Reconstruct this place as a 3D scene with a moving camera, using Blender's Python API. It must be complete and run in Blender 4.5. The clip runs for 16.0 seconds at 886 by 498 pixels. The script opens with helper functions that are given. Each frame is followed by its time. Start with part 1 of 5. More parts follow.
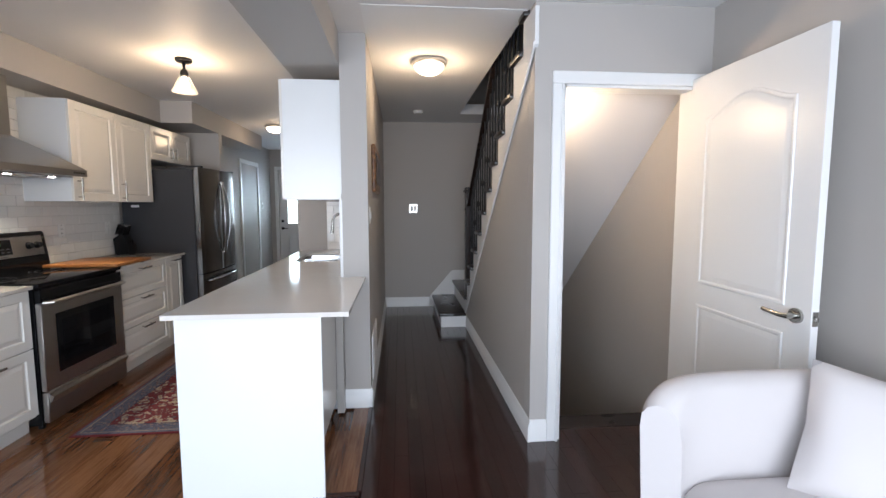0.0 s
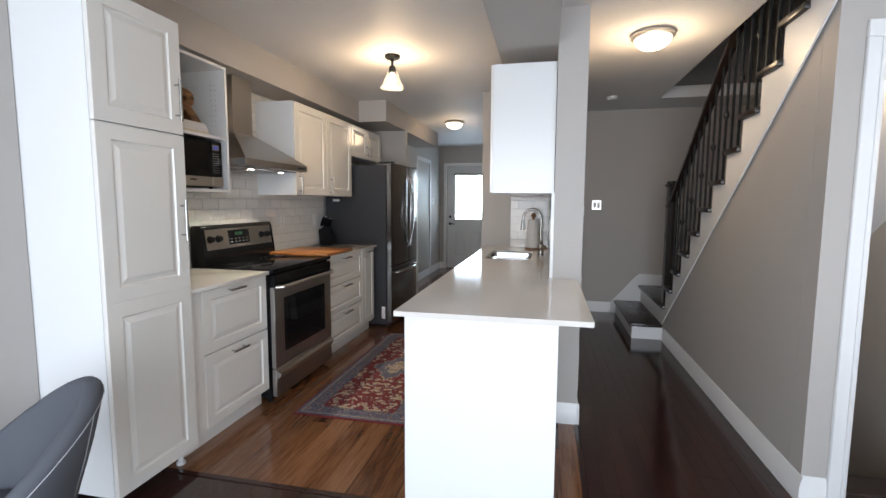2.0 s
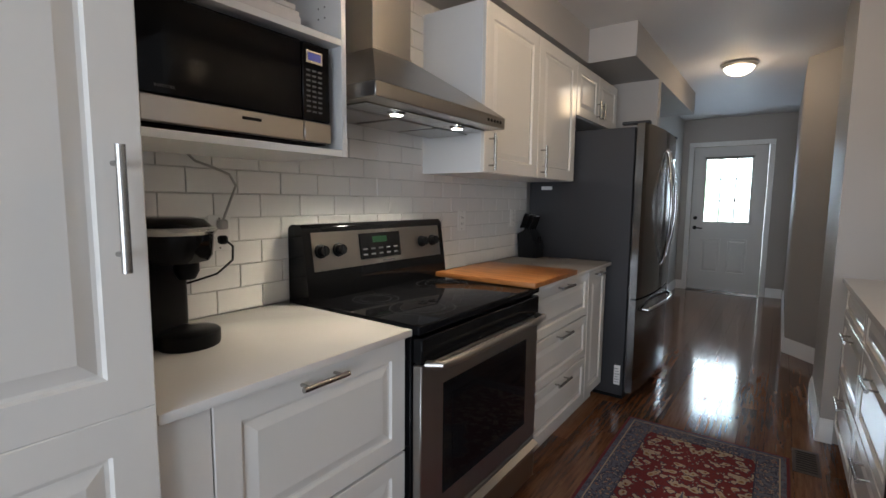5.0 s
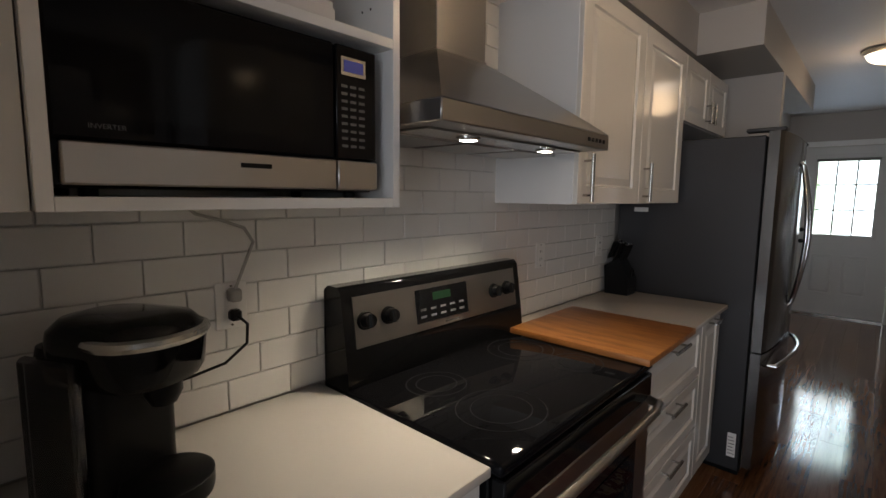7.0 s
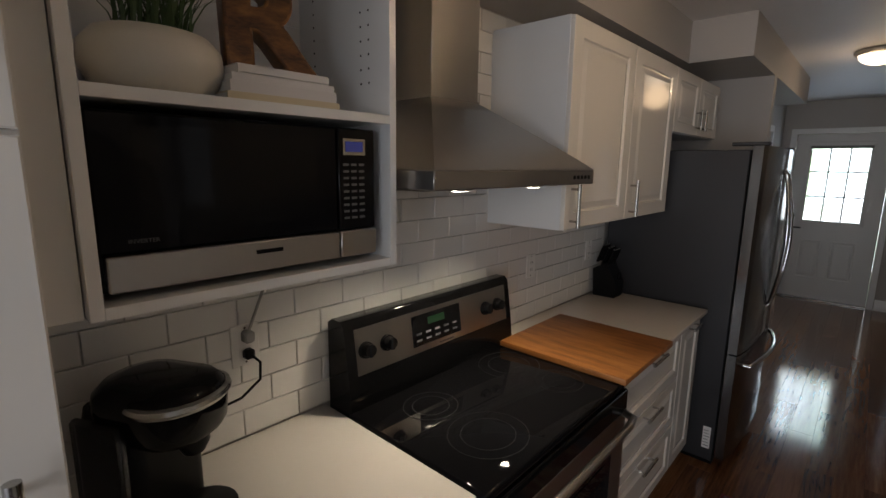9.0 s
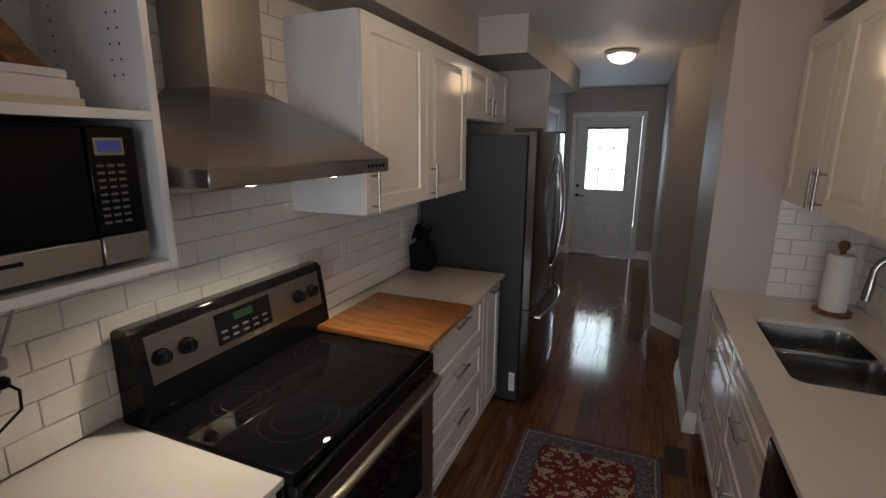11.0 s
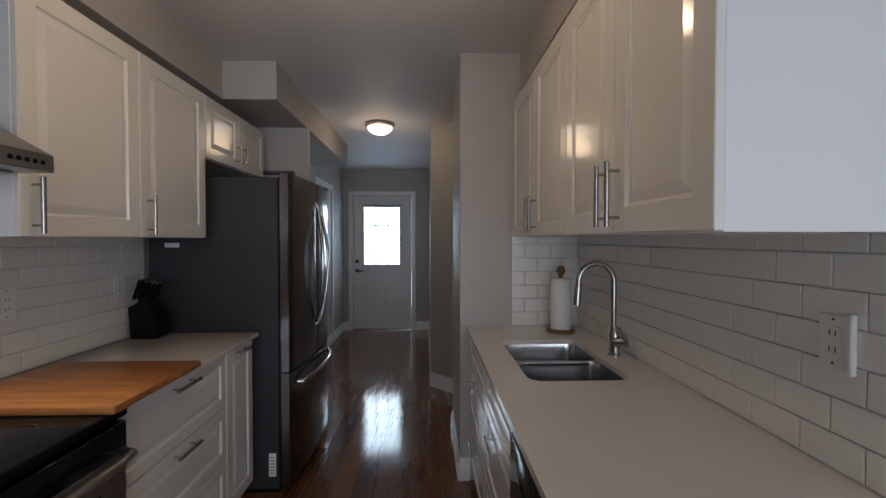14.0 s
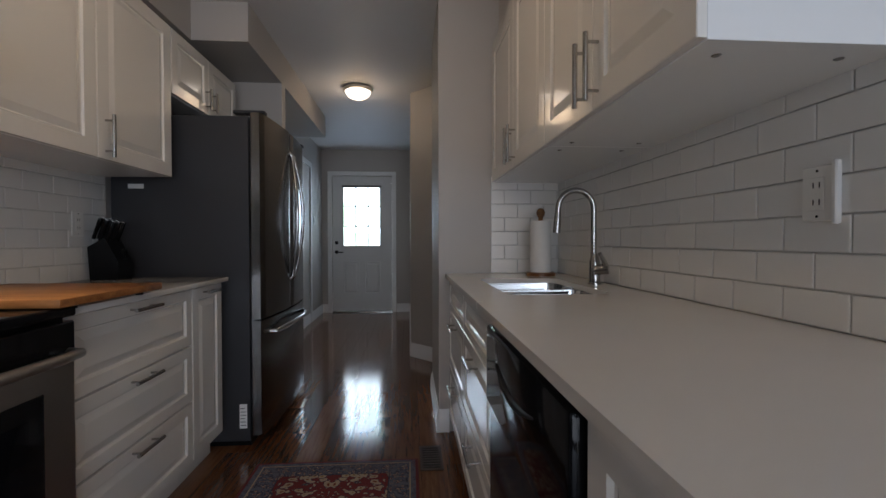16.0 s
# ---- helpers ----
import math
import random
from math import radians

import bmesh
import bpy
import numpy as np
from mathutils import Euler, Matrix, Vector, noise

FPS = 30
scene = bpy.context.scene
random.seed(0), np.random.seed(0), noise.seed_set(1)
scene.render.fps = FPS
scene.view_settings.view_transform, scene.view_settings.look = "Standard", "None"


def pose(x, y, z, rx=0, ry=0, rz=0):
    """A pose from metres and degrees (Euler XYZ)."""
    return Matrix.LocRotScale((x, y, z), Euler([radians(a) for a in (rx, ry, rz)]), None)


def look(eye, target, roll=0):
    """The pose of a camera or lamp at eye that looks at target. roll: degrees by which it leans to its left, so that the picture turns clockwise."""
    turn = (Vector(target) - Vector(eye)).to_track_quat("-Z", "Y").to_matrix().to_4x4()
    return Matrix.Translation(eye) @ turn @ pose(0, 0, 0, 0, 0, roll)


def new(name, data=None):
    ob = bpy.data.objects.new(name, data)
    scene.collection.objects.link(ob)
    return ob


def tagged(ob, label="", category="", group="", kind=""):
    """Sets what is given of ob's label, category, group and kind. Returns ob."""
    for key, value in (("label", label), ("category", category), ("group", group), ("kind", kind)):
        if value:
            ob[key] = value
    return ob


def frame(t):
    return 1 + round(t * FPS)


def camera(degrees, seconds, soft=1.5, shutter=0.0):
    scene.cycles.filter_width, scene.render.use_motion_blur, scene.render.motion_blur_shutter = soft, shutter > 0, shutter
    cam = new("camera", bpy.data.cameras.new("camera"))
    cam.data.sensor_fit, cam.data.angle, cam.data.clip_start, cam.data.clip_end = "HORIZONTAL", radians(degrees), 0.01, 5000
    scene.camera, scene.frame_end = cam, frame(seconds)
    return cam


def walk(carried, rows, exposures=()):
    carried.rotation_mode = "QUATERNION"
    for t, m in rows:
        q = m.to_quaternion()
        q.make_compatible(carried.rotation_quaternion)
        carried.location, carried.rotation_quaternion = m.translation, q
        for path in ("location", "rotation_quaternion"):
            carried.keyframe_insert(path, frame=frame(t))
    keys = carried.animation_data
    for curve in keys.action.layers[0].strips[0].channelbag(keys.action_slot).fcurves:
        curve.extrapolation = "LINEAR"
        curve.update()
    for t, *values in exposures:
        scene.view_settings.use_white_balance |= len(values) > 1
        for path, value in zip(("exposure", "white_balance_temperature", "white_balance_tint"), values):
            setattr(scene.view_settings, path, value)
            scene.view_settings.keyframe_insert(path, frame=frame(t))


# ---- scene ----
cam = camera(86.8, 16.0)
PATH = [
    (0, (-0.019, 0.058, 1.341), (0.163, 2.041, 1.154), -0.1),
    (0.5, (-0.081, 0.077, 1.347), (-0.038, 2.068, 1.158), -0.0),
    (1, (-0.155, 0.115, 1.348), (-0.285, 2.101, 1.155), 0.1),
    (1.5, (-0.262, 0.174, 1.344), (-0.587, 2.138, 1.149), 0.2),
    (2, (-0.433, 0.303, 1.321), (-0.858, 2.247, 1.122), 0.3),
    (2.5, (-0.557, 0.529, 1.297), (-1.103, 2.442, 1.09), 0.1),
    (3, (-0.66, 0.824, 1.287), (-1.364, 2.684, 1.078), 0.1),
    (3.5, (-0.791, 1.118, 1.262), (-1.61, 2.931, 1.054), 0.2),
    (4, (-0.927, 1.404, 1.244), (-1.863, 3.16, 1.037), 0.1),
    (4.5, (-1.081, 1.687, 1.243), (-2.165, 3.356, 1.036), 0.1),
    (5, (-1.305, 1.931, 1.248), (-2.466, 3.546, 1.04), 0.6),
    (7.5, (-1.638, 2.258, 1.456), (-3.01, 3.691, 1.202), 0.7),
    (8, (-1.62, 2.238, 1.514), (-2.991, 3.663, 1.212), 0.9),
    (10.5, (-1.477, 2.195, 1.664), (-2.49, 3.862, 1.222), 0.5),
    (11, (-1.429, 2.209, 1.65), (-2.182, 4.008, 1.207), 0.3),
    (11.5, (-1.393, 2.231, 1.639), (-1.903, 4.122, 1.233), 0.1),
    (12, (-1.344, 2.262, 1.611), (-1.628, 4.213, 1.275), -0.1),
    (12.5, (-1.305, 2.295, 1.563), (-1.408, 4.278, 1.318), -0.1),
    (13, (-1.277, 2.339, 1.499), (-1.27, 4.334, 1.352), -0.1),
    (13.5, (-1.265, 2.37, 1.438), (-1.22, 4.368, 1.369), 0.0),
    (14, (-1.255, 2.395, 1.365), (-1.185, 4.394, 1.324), -0.0),
    (14.5, (-1.237, 2.413, 1.295), (-1.144, 4.41, 1.263), 0.0),
    (15, (-1.232, 2.419, 1.223), (-1.116, 4.415, 1.189), -0.1),
    (15.5, (-1.225, 2.431, 1.146), (-1.1, 4.427, 1.112), 0.0),
    (16, (-1.228, 2.45, 1.058), (-1.084, 4.444, 1.023), -0.1),
]
EXPOSURES = [(0.0, 0.1, 6000, 14), (2.0, 0.1, 6150, 13), (3.0, 0.15, 6250, 13), (4.0, 0.2, 6150, 13), (5.0, -0.25, 6050, 13), (7.5, -1.0, 6550, 16), (8.5, -1.1, 6550, 16), (11.0, -0.9, 6450, 17), (12.5, -0.8, 6100, 16), (16.0, -0.85, 5950, 15)]
walk(cam, [(t, look(eye, target, roll)) for t, eye, target, roll in PATH], EXPOSURES)

# The plan below is drawn in its own units; PLAN turns them into metres.
PLAN = Matrix.Diagonal((0.943, 1.030, 0.960, 1))
PLAN_BACK = PLAN.inverted()


def placed(m):
    """The pose in metres of a mesh that is posed by m on the plan."""
    return PLAN @ m @ PLAN_BACK

# ---- light ----
world = bpy.data.worlds.new("world")
scene.world = world
world.use_nodes = True
wn = world.node_tree.nodes
sky = wn.new("ShaderNodeTexSky")
sky.sky_type, sky.sun_disc = "NISHITA", False
sky.sun_elevation, sky.sun_rotation = radians(42), radians(200)
wn["Background"].inputs[1].default_value = 0.12
world.node_tree.links.new(sky.outputs[0], wn["Background"].inputs[0])


def lamp(name, kind, m, power, colour, size=0.1, size_y=None):
    data = bpy.data.lights.new(name, kind)
    data.energy, data.color = power, colour
    if kind == "AREA":
        data.shape, data.size, data.size_y = "RECTANGLE", size, size_y or size
    elif kind == "SUN":
        data.angle = size
    else:
        data.shadow_soft_size = size
        if kind == "SPOT":
            data.spot_size, data.spot_blend = radians(112), 0.8
    ob = new(name, data)
    ob.matrix_world = Matrix.Translation(PLAN @ m.translation) @ m.to_3x3().to_4x4()
    return ob


WARM, DAY = (1.0, 0.72, 0.42), (0.85, 0.935, 1.0)
lamp("sun", "SUN", look((0, 0, 0), (0.35, 0.94, -0.9)), 2.5, (1.0, 0.95, 0.88), 0.01)
lamp("living_window_light", "AREA", look((-0.45, -1.54, 1.2), (-0.5, 3, 1.1)), 150, DAY, 3.5, 2.0)
lamp("back_door_light", "AREA", look((-2.04, 9.32, 1.6), (-2.04, 5, 0.4)), 8, (0.62, 0.80, 1.0), 0.5, 0.75)

# ---- materials ----


def nodes_of(name):
    m = bpy.data.materials.new(name)
    m.use_nodes = True
    return m, m.node_tree.nodes, m.node_tree.links, m.node_tree.nodes["Principled BSDF"]


def mix_rgb(ns, ls, fac, a, b, mode="MIX"):
    n = ns.new("ShaderNodeMix")
    n.data_type, n.blend_type = "RGBA", mode
    for sock, v in ((n.inputs[0], fac), (n.inputs[6], a), (n.inputs[7], b)):
        if hasattr(v, "is_output"):
            ls.new(v, sock)
        elif isinstance(v, (int, float)):
            sock.default_value = v
        else:
            sock.default_value = (*v[:3], 1)
    return n.outputs[2]


def noise_of(ns, ls, scale, stretch=(1, 1, 1), detail=3.0, offset=None):
    geo = ns.new("ShaderNodeNewGeometry")
    mp = ns.new("ShaderNodeMapping")
    mp.inputs["Scale"].default_value = stretch
    ls.new(geo.outputs["Position"], mp.inputs[0])
    if offset is not None:
        ls.new(offset, mp.inputs["Location"])
    n = ns.new("ShaderNodeTexNoise")
    n.inputs["Scale"].default_value, n.inputs["Detail"].default_value = scale, detail
    ls.new(mp.outputs[0], n.inputs["Vector"])
    return n.outputs[0]


def ramp(ns, ls, fac, stops):
    r = ns.new("ShaderNodeValToRGB")
    while len(r.color_ramp.elements) < len(stops):
        r.color_ramp.elements.new(0.5)
    for e, (p, c) in zip(r.color_ramp.elements, stops):
        e.position, e.color = p, (*c, 1)
    ls.new(fac, r.inputs[0])
    return r.outputs[0]


def bump_of(ns, ls, b, height, strength, dist=0.002):
    n = ns.new("ShaderNodeBump")
    n.inputs["Strength"].default_value, n.inputs["Distance"].default_value = strength, dist
    ls.new(height, n.inputs["Height"])
    ls.new(n.outputs[0], b.inputs["Normal"])


def mat(name, col, rough=0.5, metal=0.0, bump=0.1, fine=120, var=0.08, coarse=2.5, stretch=(1, 1, 1), coat=0.0, dist=0.001, spec=0.5):
    m, ns, ls, b = nodes_of(name)
    big = noise_of(ns, ls, coarse)
    small = noise_of(ns, ls, fine, stretch)
    dark = [c * (1 - var) for c in col]
    lite = [min(1, c * (1 + var * 0.6)) for c in col]
    c1 = mix_rgb(ns, ls, big, dark, lite)
    c2 = mix_rgb(ns, ls, small, [c * (1 - var * 0.6) for c in col], lite)
    ls.new(mix_rgb(ns, ls, 0.5, c1, c2), b.inputs["Base Color"])
    rr = ns.new("ShaderNodeMapRange")
    rr.inputs["To Min"].default_value, rr.inputs["To Max"].default_value = rough * 0.85, min(1, rough * 1.15)
    ls.new(big, rr.inputs[0])
    ls.new(rr.outputs[0], b.inputs["Roughness"])
    b.inputs["Specular IOR Level"].default_value = spec
    b.inputs["Metallic"].default_value, b.inputs["Coat Weight"].default_value = metal, coat
    if bump:
        bump_of(ns, ls, b, small, bump, dist)
    return m


def wood_mat(name, tones, rough, along=(14, 0.9, 14), coat=0.0, random_tone=0.6, grain=5.0):
    m, ns, ls, b = nodes_of(name)
    info = ns.new("ShaderNodeObjectInfo")
    isl = ns.new("ShaderNodeNewGeometry")
    add = ns.new("ShaderNodeMath")
    ls.new(info.outputs["Random"], add.inputs[0])
    ls.new(isl.outputs["Random Per Island"], add.inputs[1])
    fr = ns.new("ShaderNodeMath")
    fr.operation = "FRACT"
    ls.new(add.outputs[0], fr.inputs[0])
    sc = ns.new("ShaderNodeVectorMath")
    sc.operation = "SCALE"
    sc.inputs[0].default_value = (3.1, 17.0, 5.3)
    ls.new(fr.outputs[0], sc.inputs["Scale"])
    g = noise_of(ns, ls, grain, along, 5.0, sc.outputs[0])
    f = noise_of(ns, ls, grain * 6, along, 2.0, sc.outputs[0])
    mx = ns.new("ShaderNodeMath")
    mx.operation = "MULTIPLY_ADD"
    ls.new(fr.outputs[0], mx.inputs[0])
    mx.inputs[1].default_value = random_tone
    gs = ns.new("ShaderNodeMath")
    gs.operation = "MULTIPLY_ADD"
    ls.new(g, gs.inputs[0])
    gs.inputs[1].default_value, gs.inputs[2].default_value = 1.0, -random_tone * 0.5
    ls.new(gs.outputs[0], mx.inputs[2])
    base = ramp(ns, ls, mx.outputs[0], [(0.27, tones[0]), (0.5, tones[1]), (0.73, tones[2])])
    ls.new(mix_rgb(ns, ls, 0.18, base, ramp(ns, ls, f, [(0.3, (0.02, 0.012, 0.008)), (0.7, tones[2])])), b.inputs["Base Color"])
    b.inputs["Roughness"].default_value, b.inputs["Coat Weight"].default_value = rough, coat
    b.inputs["Coat Roughness"].default_value = 0.10
    bump_of(ns, ls, b, f, 0.025, 0.0005)
    return m


def glass_mat(name, rough=0.0, tint=(1, 1, 1)):
    m, ns, ls, b = nodes_of(name)
    b.inputs["Base Color"].default_value = (*tint, 1)
    b.inputs["Transmission Weight"].default_value, b.inputs["Roughness"].default_value, b.inputs["IOR"].default_value = 1.0, rough, 1.45
    return m


def glow_mat(name, col, power, body=1.0):
    m, ns, ls, b = nodes_of(name)
    b.inputs["Base Color"].default_value = (*[v * body for v in col], 1)
    b.inputs["Emission Color"].default_value, b.inputs["Emission Strength"].default_value = (*col, 1), power
    return m


WALL = mat("greige_wall_paint", (0.465, 0.437, 0.408), 0.55, bump=0.12, fine=260, var=0.03)
CEIL = mat("textured_ceiling_paint", (0.78, 0.775, 0.77), 0.9, bump=0.5, fine=150, var=0.04, dist=0.004)
KCEIL = mat("smooth_ceiling_paint", (0.74, 0.72, 0.71), 0.6, bump=0.06, fine=200, var=0.03)
TRIM = mat("white_trim_paint", (0.82, 0.82, 0.81), 0.32, bump=0.03, var=0.03)
CAB = mat("off_white_lacquer", (0.80, 0.77, 0.715), 0.14, bump=0.02, fine=60, var=0.025, coat=0.15)
PANEL = mat("white_lacquer_panel", (0.82, 0.82, 0.81), 0.22, bump=0.01, var=0.015)
QUARTZ = mat("cream_quartz", (0.72, 0.685, 0.635), 0.09, bump=0.0, fine=700, var=0.08, coarse=5)
TILE = mat("white_glazed_tile", (0.78, 0.765, 0.735), 0.07, bump=0.02, fine=14, var=0.04, dist=0.003)
GROUT = mat("grey_grout", (0.62, 0.61, 0.585), 0.9, bump=0.3, fine=500)
STEEL = mat("brushed_stainless", (0.40, 0.385, 0.365), 0.3, 1.0, 0.05, 60, 0.12, 3, (1, 40, 1), dist=0.0005)
STEELB = mat("satin_steel_trim", (0.50, 0.475, 0.44), 0.3, 1.0, 0.05, 60, 0.1, 3, (1, 40, 1), dist=0.0005)
# Darker than STEEL: the fridge doors' dark reflections are put into this colour.
STEELV = mat("brushed_stainless_upright_dimmed", (0.21, 0.207, 0.204), 0.2, 1.0, 0.04, 60, 0.1, 3, (40, 40, 1), dist=0.0005)
NICKEL = mat("satin_nickel", (0.42, 0.41, 0.39), 0.25, 1.0, 0.02, 200, 0.05)
CHROME = mat("polished_steel", (0.55, 0.55, 0.55), 0.14, 1.0, 0.0, 80, 0.05)
BLACK = mat("black_enamel", (0.006, 0.006, 0.0065), 0.08, bump=0.0, var=0.1, spec=0.16)
BGLASS = mat("black_ceramic_glass", (0.006, 0.006, 0.007), 0.03, bump=0.0, var=0.1, spec=0.09)
BPLAST = mat("black_plastic", (0.006, 0.006, 0.0065), 0.33, bump=0.04, fine=400, spec=0.12)
FSIDE = mat("grey_fridge_side", (0.032, 0.032, 0.035), 0.45, 0.2, 0.12, 500, 0.06)
DARKW = mat("dark_stained_rail", (0.018, 0.011, 0.009), 0.28, bump=0.06, stretch=(8, 1, 8))
IRON = mat("black_wrought_iron", (0.012, 0.012, 0.013), 0.5, 0.3, 0.1)
LAMINATE = wood_mat("brown_laminate", ((0.075, 0.028, 0.013), (0.17, 0.068, 0.028), (0.25, 0.115, 0.052)), 0.11, coat=0.25, random_tone=0.42)
HARDWOOD = wood_mat("dark_cherry_hardwood", ((0.012, 0.004, 0.003), (0.025, 0.0075, 0.0055), (0.042, 0.013, 0.009)), 0.15, coat=0.3, random_tone=0.4)
BAMBOO = wood_mat("bamboo_board", ((0.17, 0.055, 0.011), (0.33, 0.122, 0.028), (0.46, 0.20, 0.055)), 0.42, along=(0.9, 6, 6), random_tone=0.1)
TWOOD = wood_mat("carved_brown_wood", ((0.05, 0.018, 0.008), (0.16, 0.065, 0.02), (0.38, 0.18, 0.05)), 0.35, along=(3, 3, 9), random_tone=0.1)
FABRIC = mat("cream_upholstery", (0.60, 0.565, 0.555), 0.9, bump=0.5, fine=500, var=0.05, dist=0.001)
GREYFAB = mat("slate_grey_upholstery", (0.085, 0.09, 0.105), 0.85, bump=0.4, fine=450, var=0.2, coarse=9)
PAPER = mat("white_paper", (0.82, 0.81, 0.79), 0.85, bump=0.25, fine=180)
CREAM = mat("cream_ceramic", (0.70, 0.66, 0.58), 0.35, bump=0.05)
LEAF = mat("green_leaf", (0.05, 0.10, 0.03), 0.5, var=0.4, coarse=20)
PLATE = mat("white_plastic", (0.78, 0.77, 0.74), 0.35, bump=0.0)
DARKGAP = mat("dark_slot", (0.015, 0.014, 0.013), 0.8)
GLASS = glass_mat("clear_glass")
SHADEGLASS = glass_mat("seeded_shade_glass", 0.06, (0.95, 0.93, 0.9))
SHADEGLASS.node_tree.nodes["Principled BSDF"].inputs["Transmission Weight"].default_value = 0.94
FROST = glow_mat("lit_frosted_glass", (1.0, 0.86, 0.66), 5.0)
BULB = glow_mat("lit_bulb", (1.0, 0.80, 0.52), 22.0)
LED = glow_mat("lit_led", (1.0, 0.93, 0.80), 25.0)
GREENLED = glow_mat("green_display", (0.1, 0.6, 0.2), 0.05, 0.03)
BLUELED = glow_mat("blue_display", (0.15, 0.2, 0.9), 0.2, 0.03)
PRINT = mat("pale_print", (0.14, 0.14, 0.14), 0.5, bump=0.0)

# ---- mesh helpers ----


def bx(bm, x0, x1, y0, y1, z0, z1, bev=0.0, seg=1):
    m = Matrix.Translation(((x0 + x1) / 2, (y0 + y1) / 2, (z0 + z1) / 2)) @ Matrix.Diagonal((abs(x1 - x0), abs(y1 - y0), abs(z1 - z0), 1))
    vs = bmesh.ops.create_cube(bm, size=1, matrix=m)["verts"]
    if bev:
        es = list({e for v in vs for e in v.link_edges})
        bmesh.ops.bevel(bm, geom=es, offset=bev, segments=seg, affect="EDGES", profile=0.5)
    return bm


def box(x0, x1, y0, y1, z0, z1, bev=0.0, seg=1):
    return bx(bmesh.new(), x0, x1, y0, y1, z0, z1, bev, seg)


def loft(bm, rings, cap_start=True, cap_end=True, closed=True):
    vs = [[bm.verts.new(p) for p in r] for r in rings]
    n = len(rings[0])
    for a, b in zip(vs, vs[1:]):
        for i in range(n if closed else n - 1):
            j = (i + 1) % n
            bm.faces.new((a[i], a[j], b[j], b[i]))
    if cap_start:
        bm.faces.new(vs[0][::-1])
    if cap_end:
        bm.faces.new(vs[-1])
    return bm


def lathe(bm, c, profile, seg=28, cap0=True, cap1=True):
    rings = [[(c[0] + r * math.cos(2 * math.pi * i / seg), c[1] + r * math.sin(2 * math.pi * i / seg), c[2] + z) for i in range(seg)] for r, z in profile]
    return loft(bm, rings, cap0, cap1)


def tube(bm, pts, r, seg=10):
    pts = [Vector(p) for p in pts]
    rs = r if isinstance(r, (list, tuple)) else [r] * len(pts)
    d = (pts[1] - pts[0]).normalized()
    u = d.orthogonal().normalized()
    rings = []
    for i, p in enumerate(pts):
        d = (pts[min(i + 1, len(pts) - 1)] - pts[max(i - 1, 0)]).normalized()
        u = (u - d * u.dot(d)).normalized()
        v = d.cross(u)
        rings.append([p + (u * math.cos(2 * math.pi * k / seg) + v * math.sin(2 * math.pi * k / seg)) * rs[i] for k in range(seg)])
    return loft(bm, rings)


def rod(p0, p1, r, seg=12):
    return tube(bmesh.new(), (p0, p1), r, seg)


def mesh_of(bm, name, material, smooth=True):
    bmesh.ops.transform(bm, matrix=PLAN, verts=bm.verts)
    bmesh.ops.recalc_face_normals(bm, faces=bm.faces)
    me = bpy.data.meshes.new(name)
    bm.to_mesh(me)
    bm.free()
    me.materials.append(material)
    if smooth:
        me.shade_smooth()
        me.set_sharp_from_angle(angle=radians(42))
    return me


def thing(name, label, category, at=(0, 0, 0), group=""):
    ob = new(name)
    ob.location = PLAN @ Vector(at)
    ob.empty_display_size = 0.1
    return tagged(ob, label, category, group)


def part(name, bm, material, parent=None, label="", category="", kind=""):
    """One mesh in room coordinates, under a thing (an empty at its base) or a part."""
    ob = new(name, mesh_of(bm, name, material, name not in ("door", "drawer_front", "panel")))
    if parent is not None:
        ob.parent = parent
        if parent.type == "EMPTY":
            ob.location = -parent.location
    return tagged(ob, label, category, "", kind)


def single(name, bm, material, label, category, group=""):
    ob = part(name, bm, material)
    return tagged(ob, label, category, group)


def setting(name, bm, material, label=""):
    ob = part(name, bm, material)
    return tagged(ob, label, "", "", "structure")


def panel_front(bm, u0, u1, v0, v1, put, t=0.018, rail=0.055):
    """A routed raised-panel front: frame, groove and sloped field. put(u, v, w) maps to the room."""
    rings = []
    for inset, w in ((0, 0), (0, t - 0.002), (0.002, t), (rail, t), (rail + 0.004, t - 0.008), (rail + 0.010, t - 0.009), (rail + 0.036, t - 0.001)):
        rings.append([put(u, v, w) for u, v in ((u0 + inset, v0 + inset), (u1 - inset, v0 + inset), (u1 - inset, v1 - inset), (u0 + inset, v1 - inset))])
    return loft(bm, rings)


def east(x):
    return lambda u, v, w: (x + w, u, v)


def west(x):
    return lambda u, v, w: (x - w, u, v)


def bar_handle(parent, put, u, v, length, upright, w0=0.018):
    """A round bar pull on two posts."""
    bm = bmesh.new()
    h = length / 2
    ends = [(u, v - h), (u, v + h)] if upright else [(u - h, v), (u + h, v)]
    tube(bm, [put(*e, w0 + 0.034) for e in ends], 0.007, 10)
    for s in (-0.72, 0.72):
        c = (u, v + s * h) if upright else (u + s * h, v)
        tube(bm, [put(*c, w0 - 0.001), put(*c, w0 + 0.034)], 0.0045, 8)
    return part("handle", bm, NICKEL, parent, "brushed nickel bar handle")


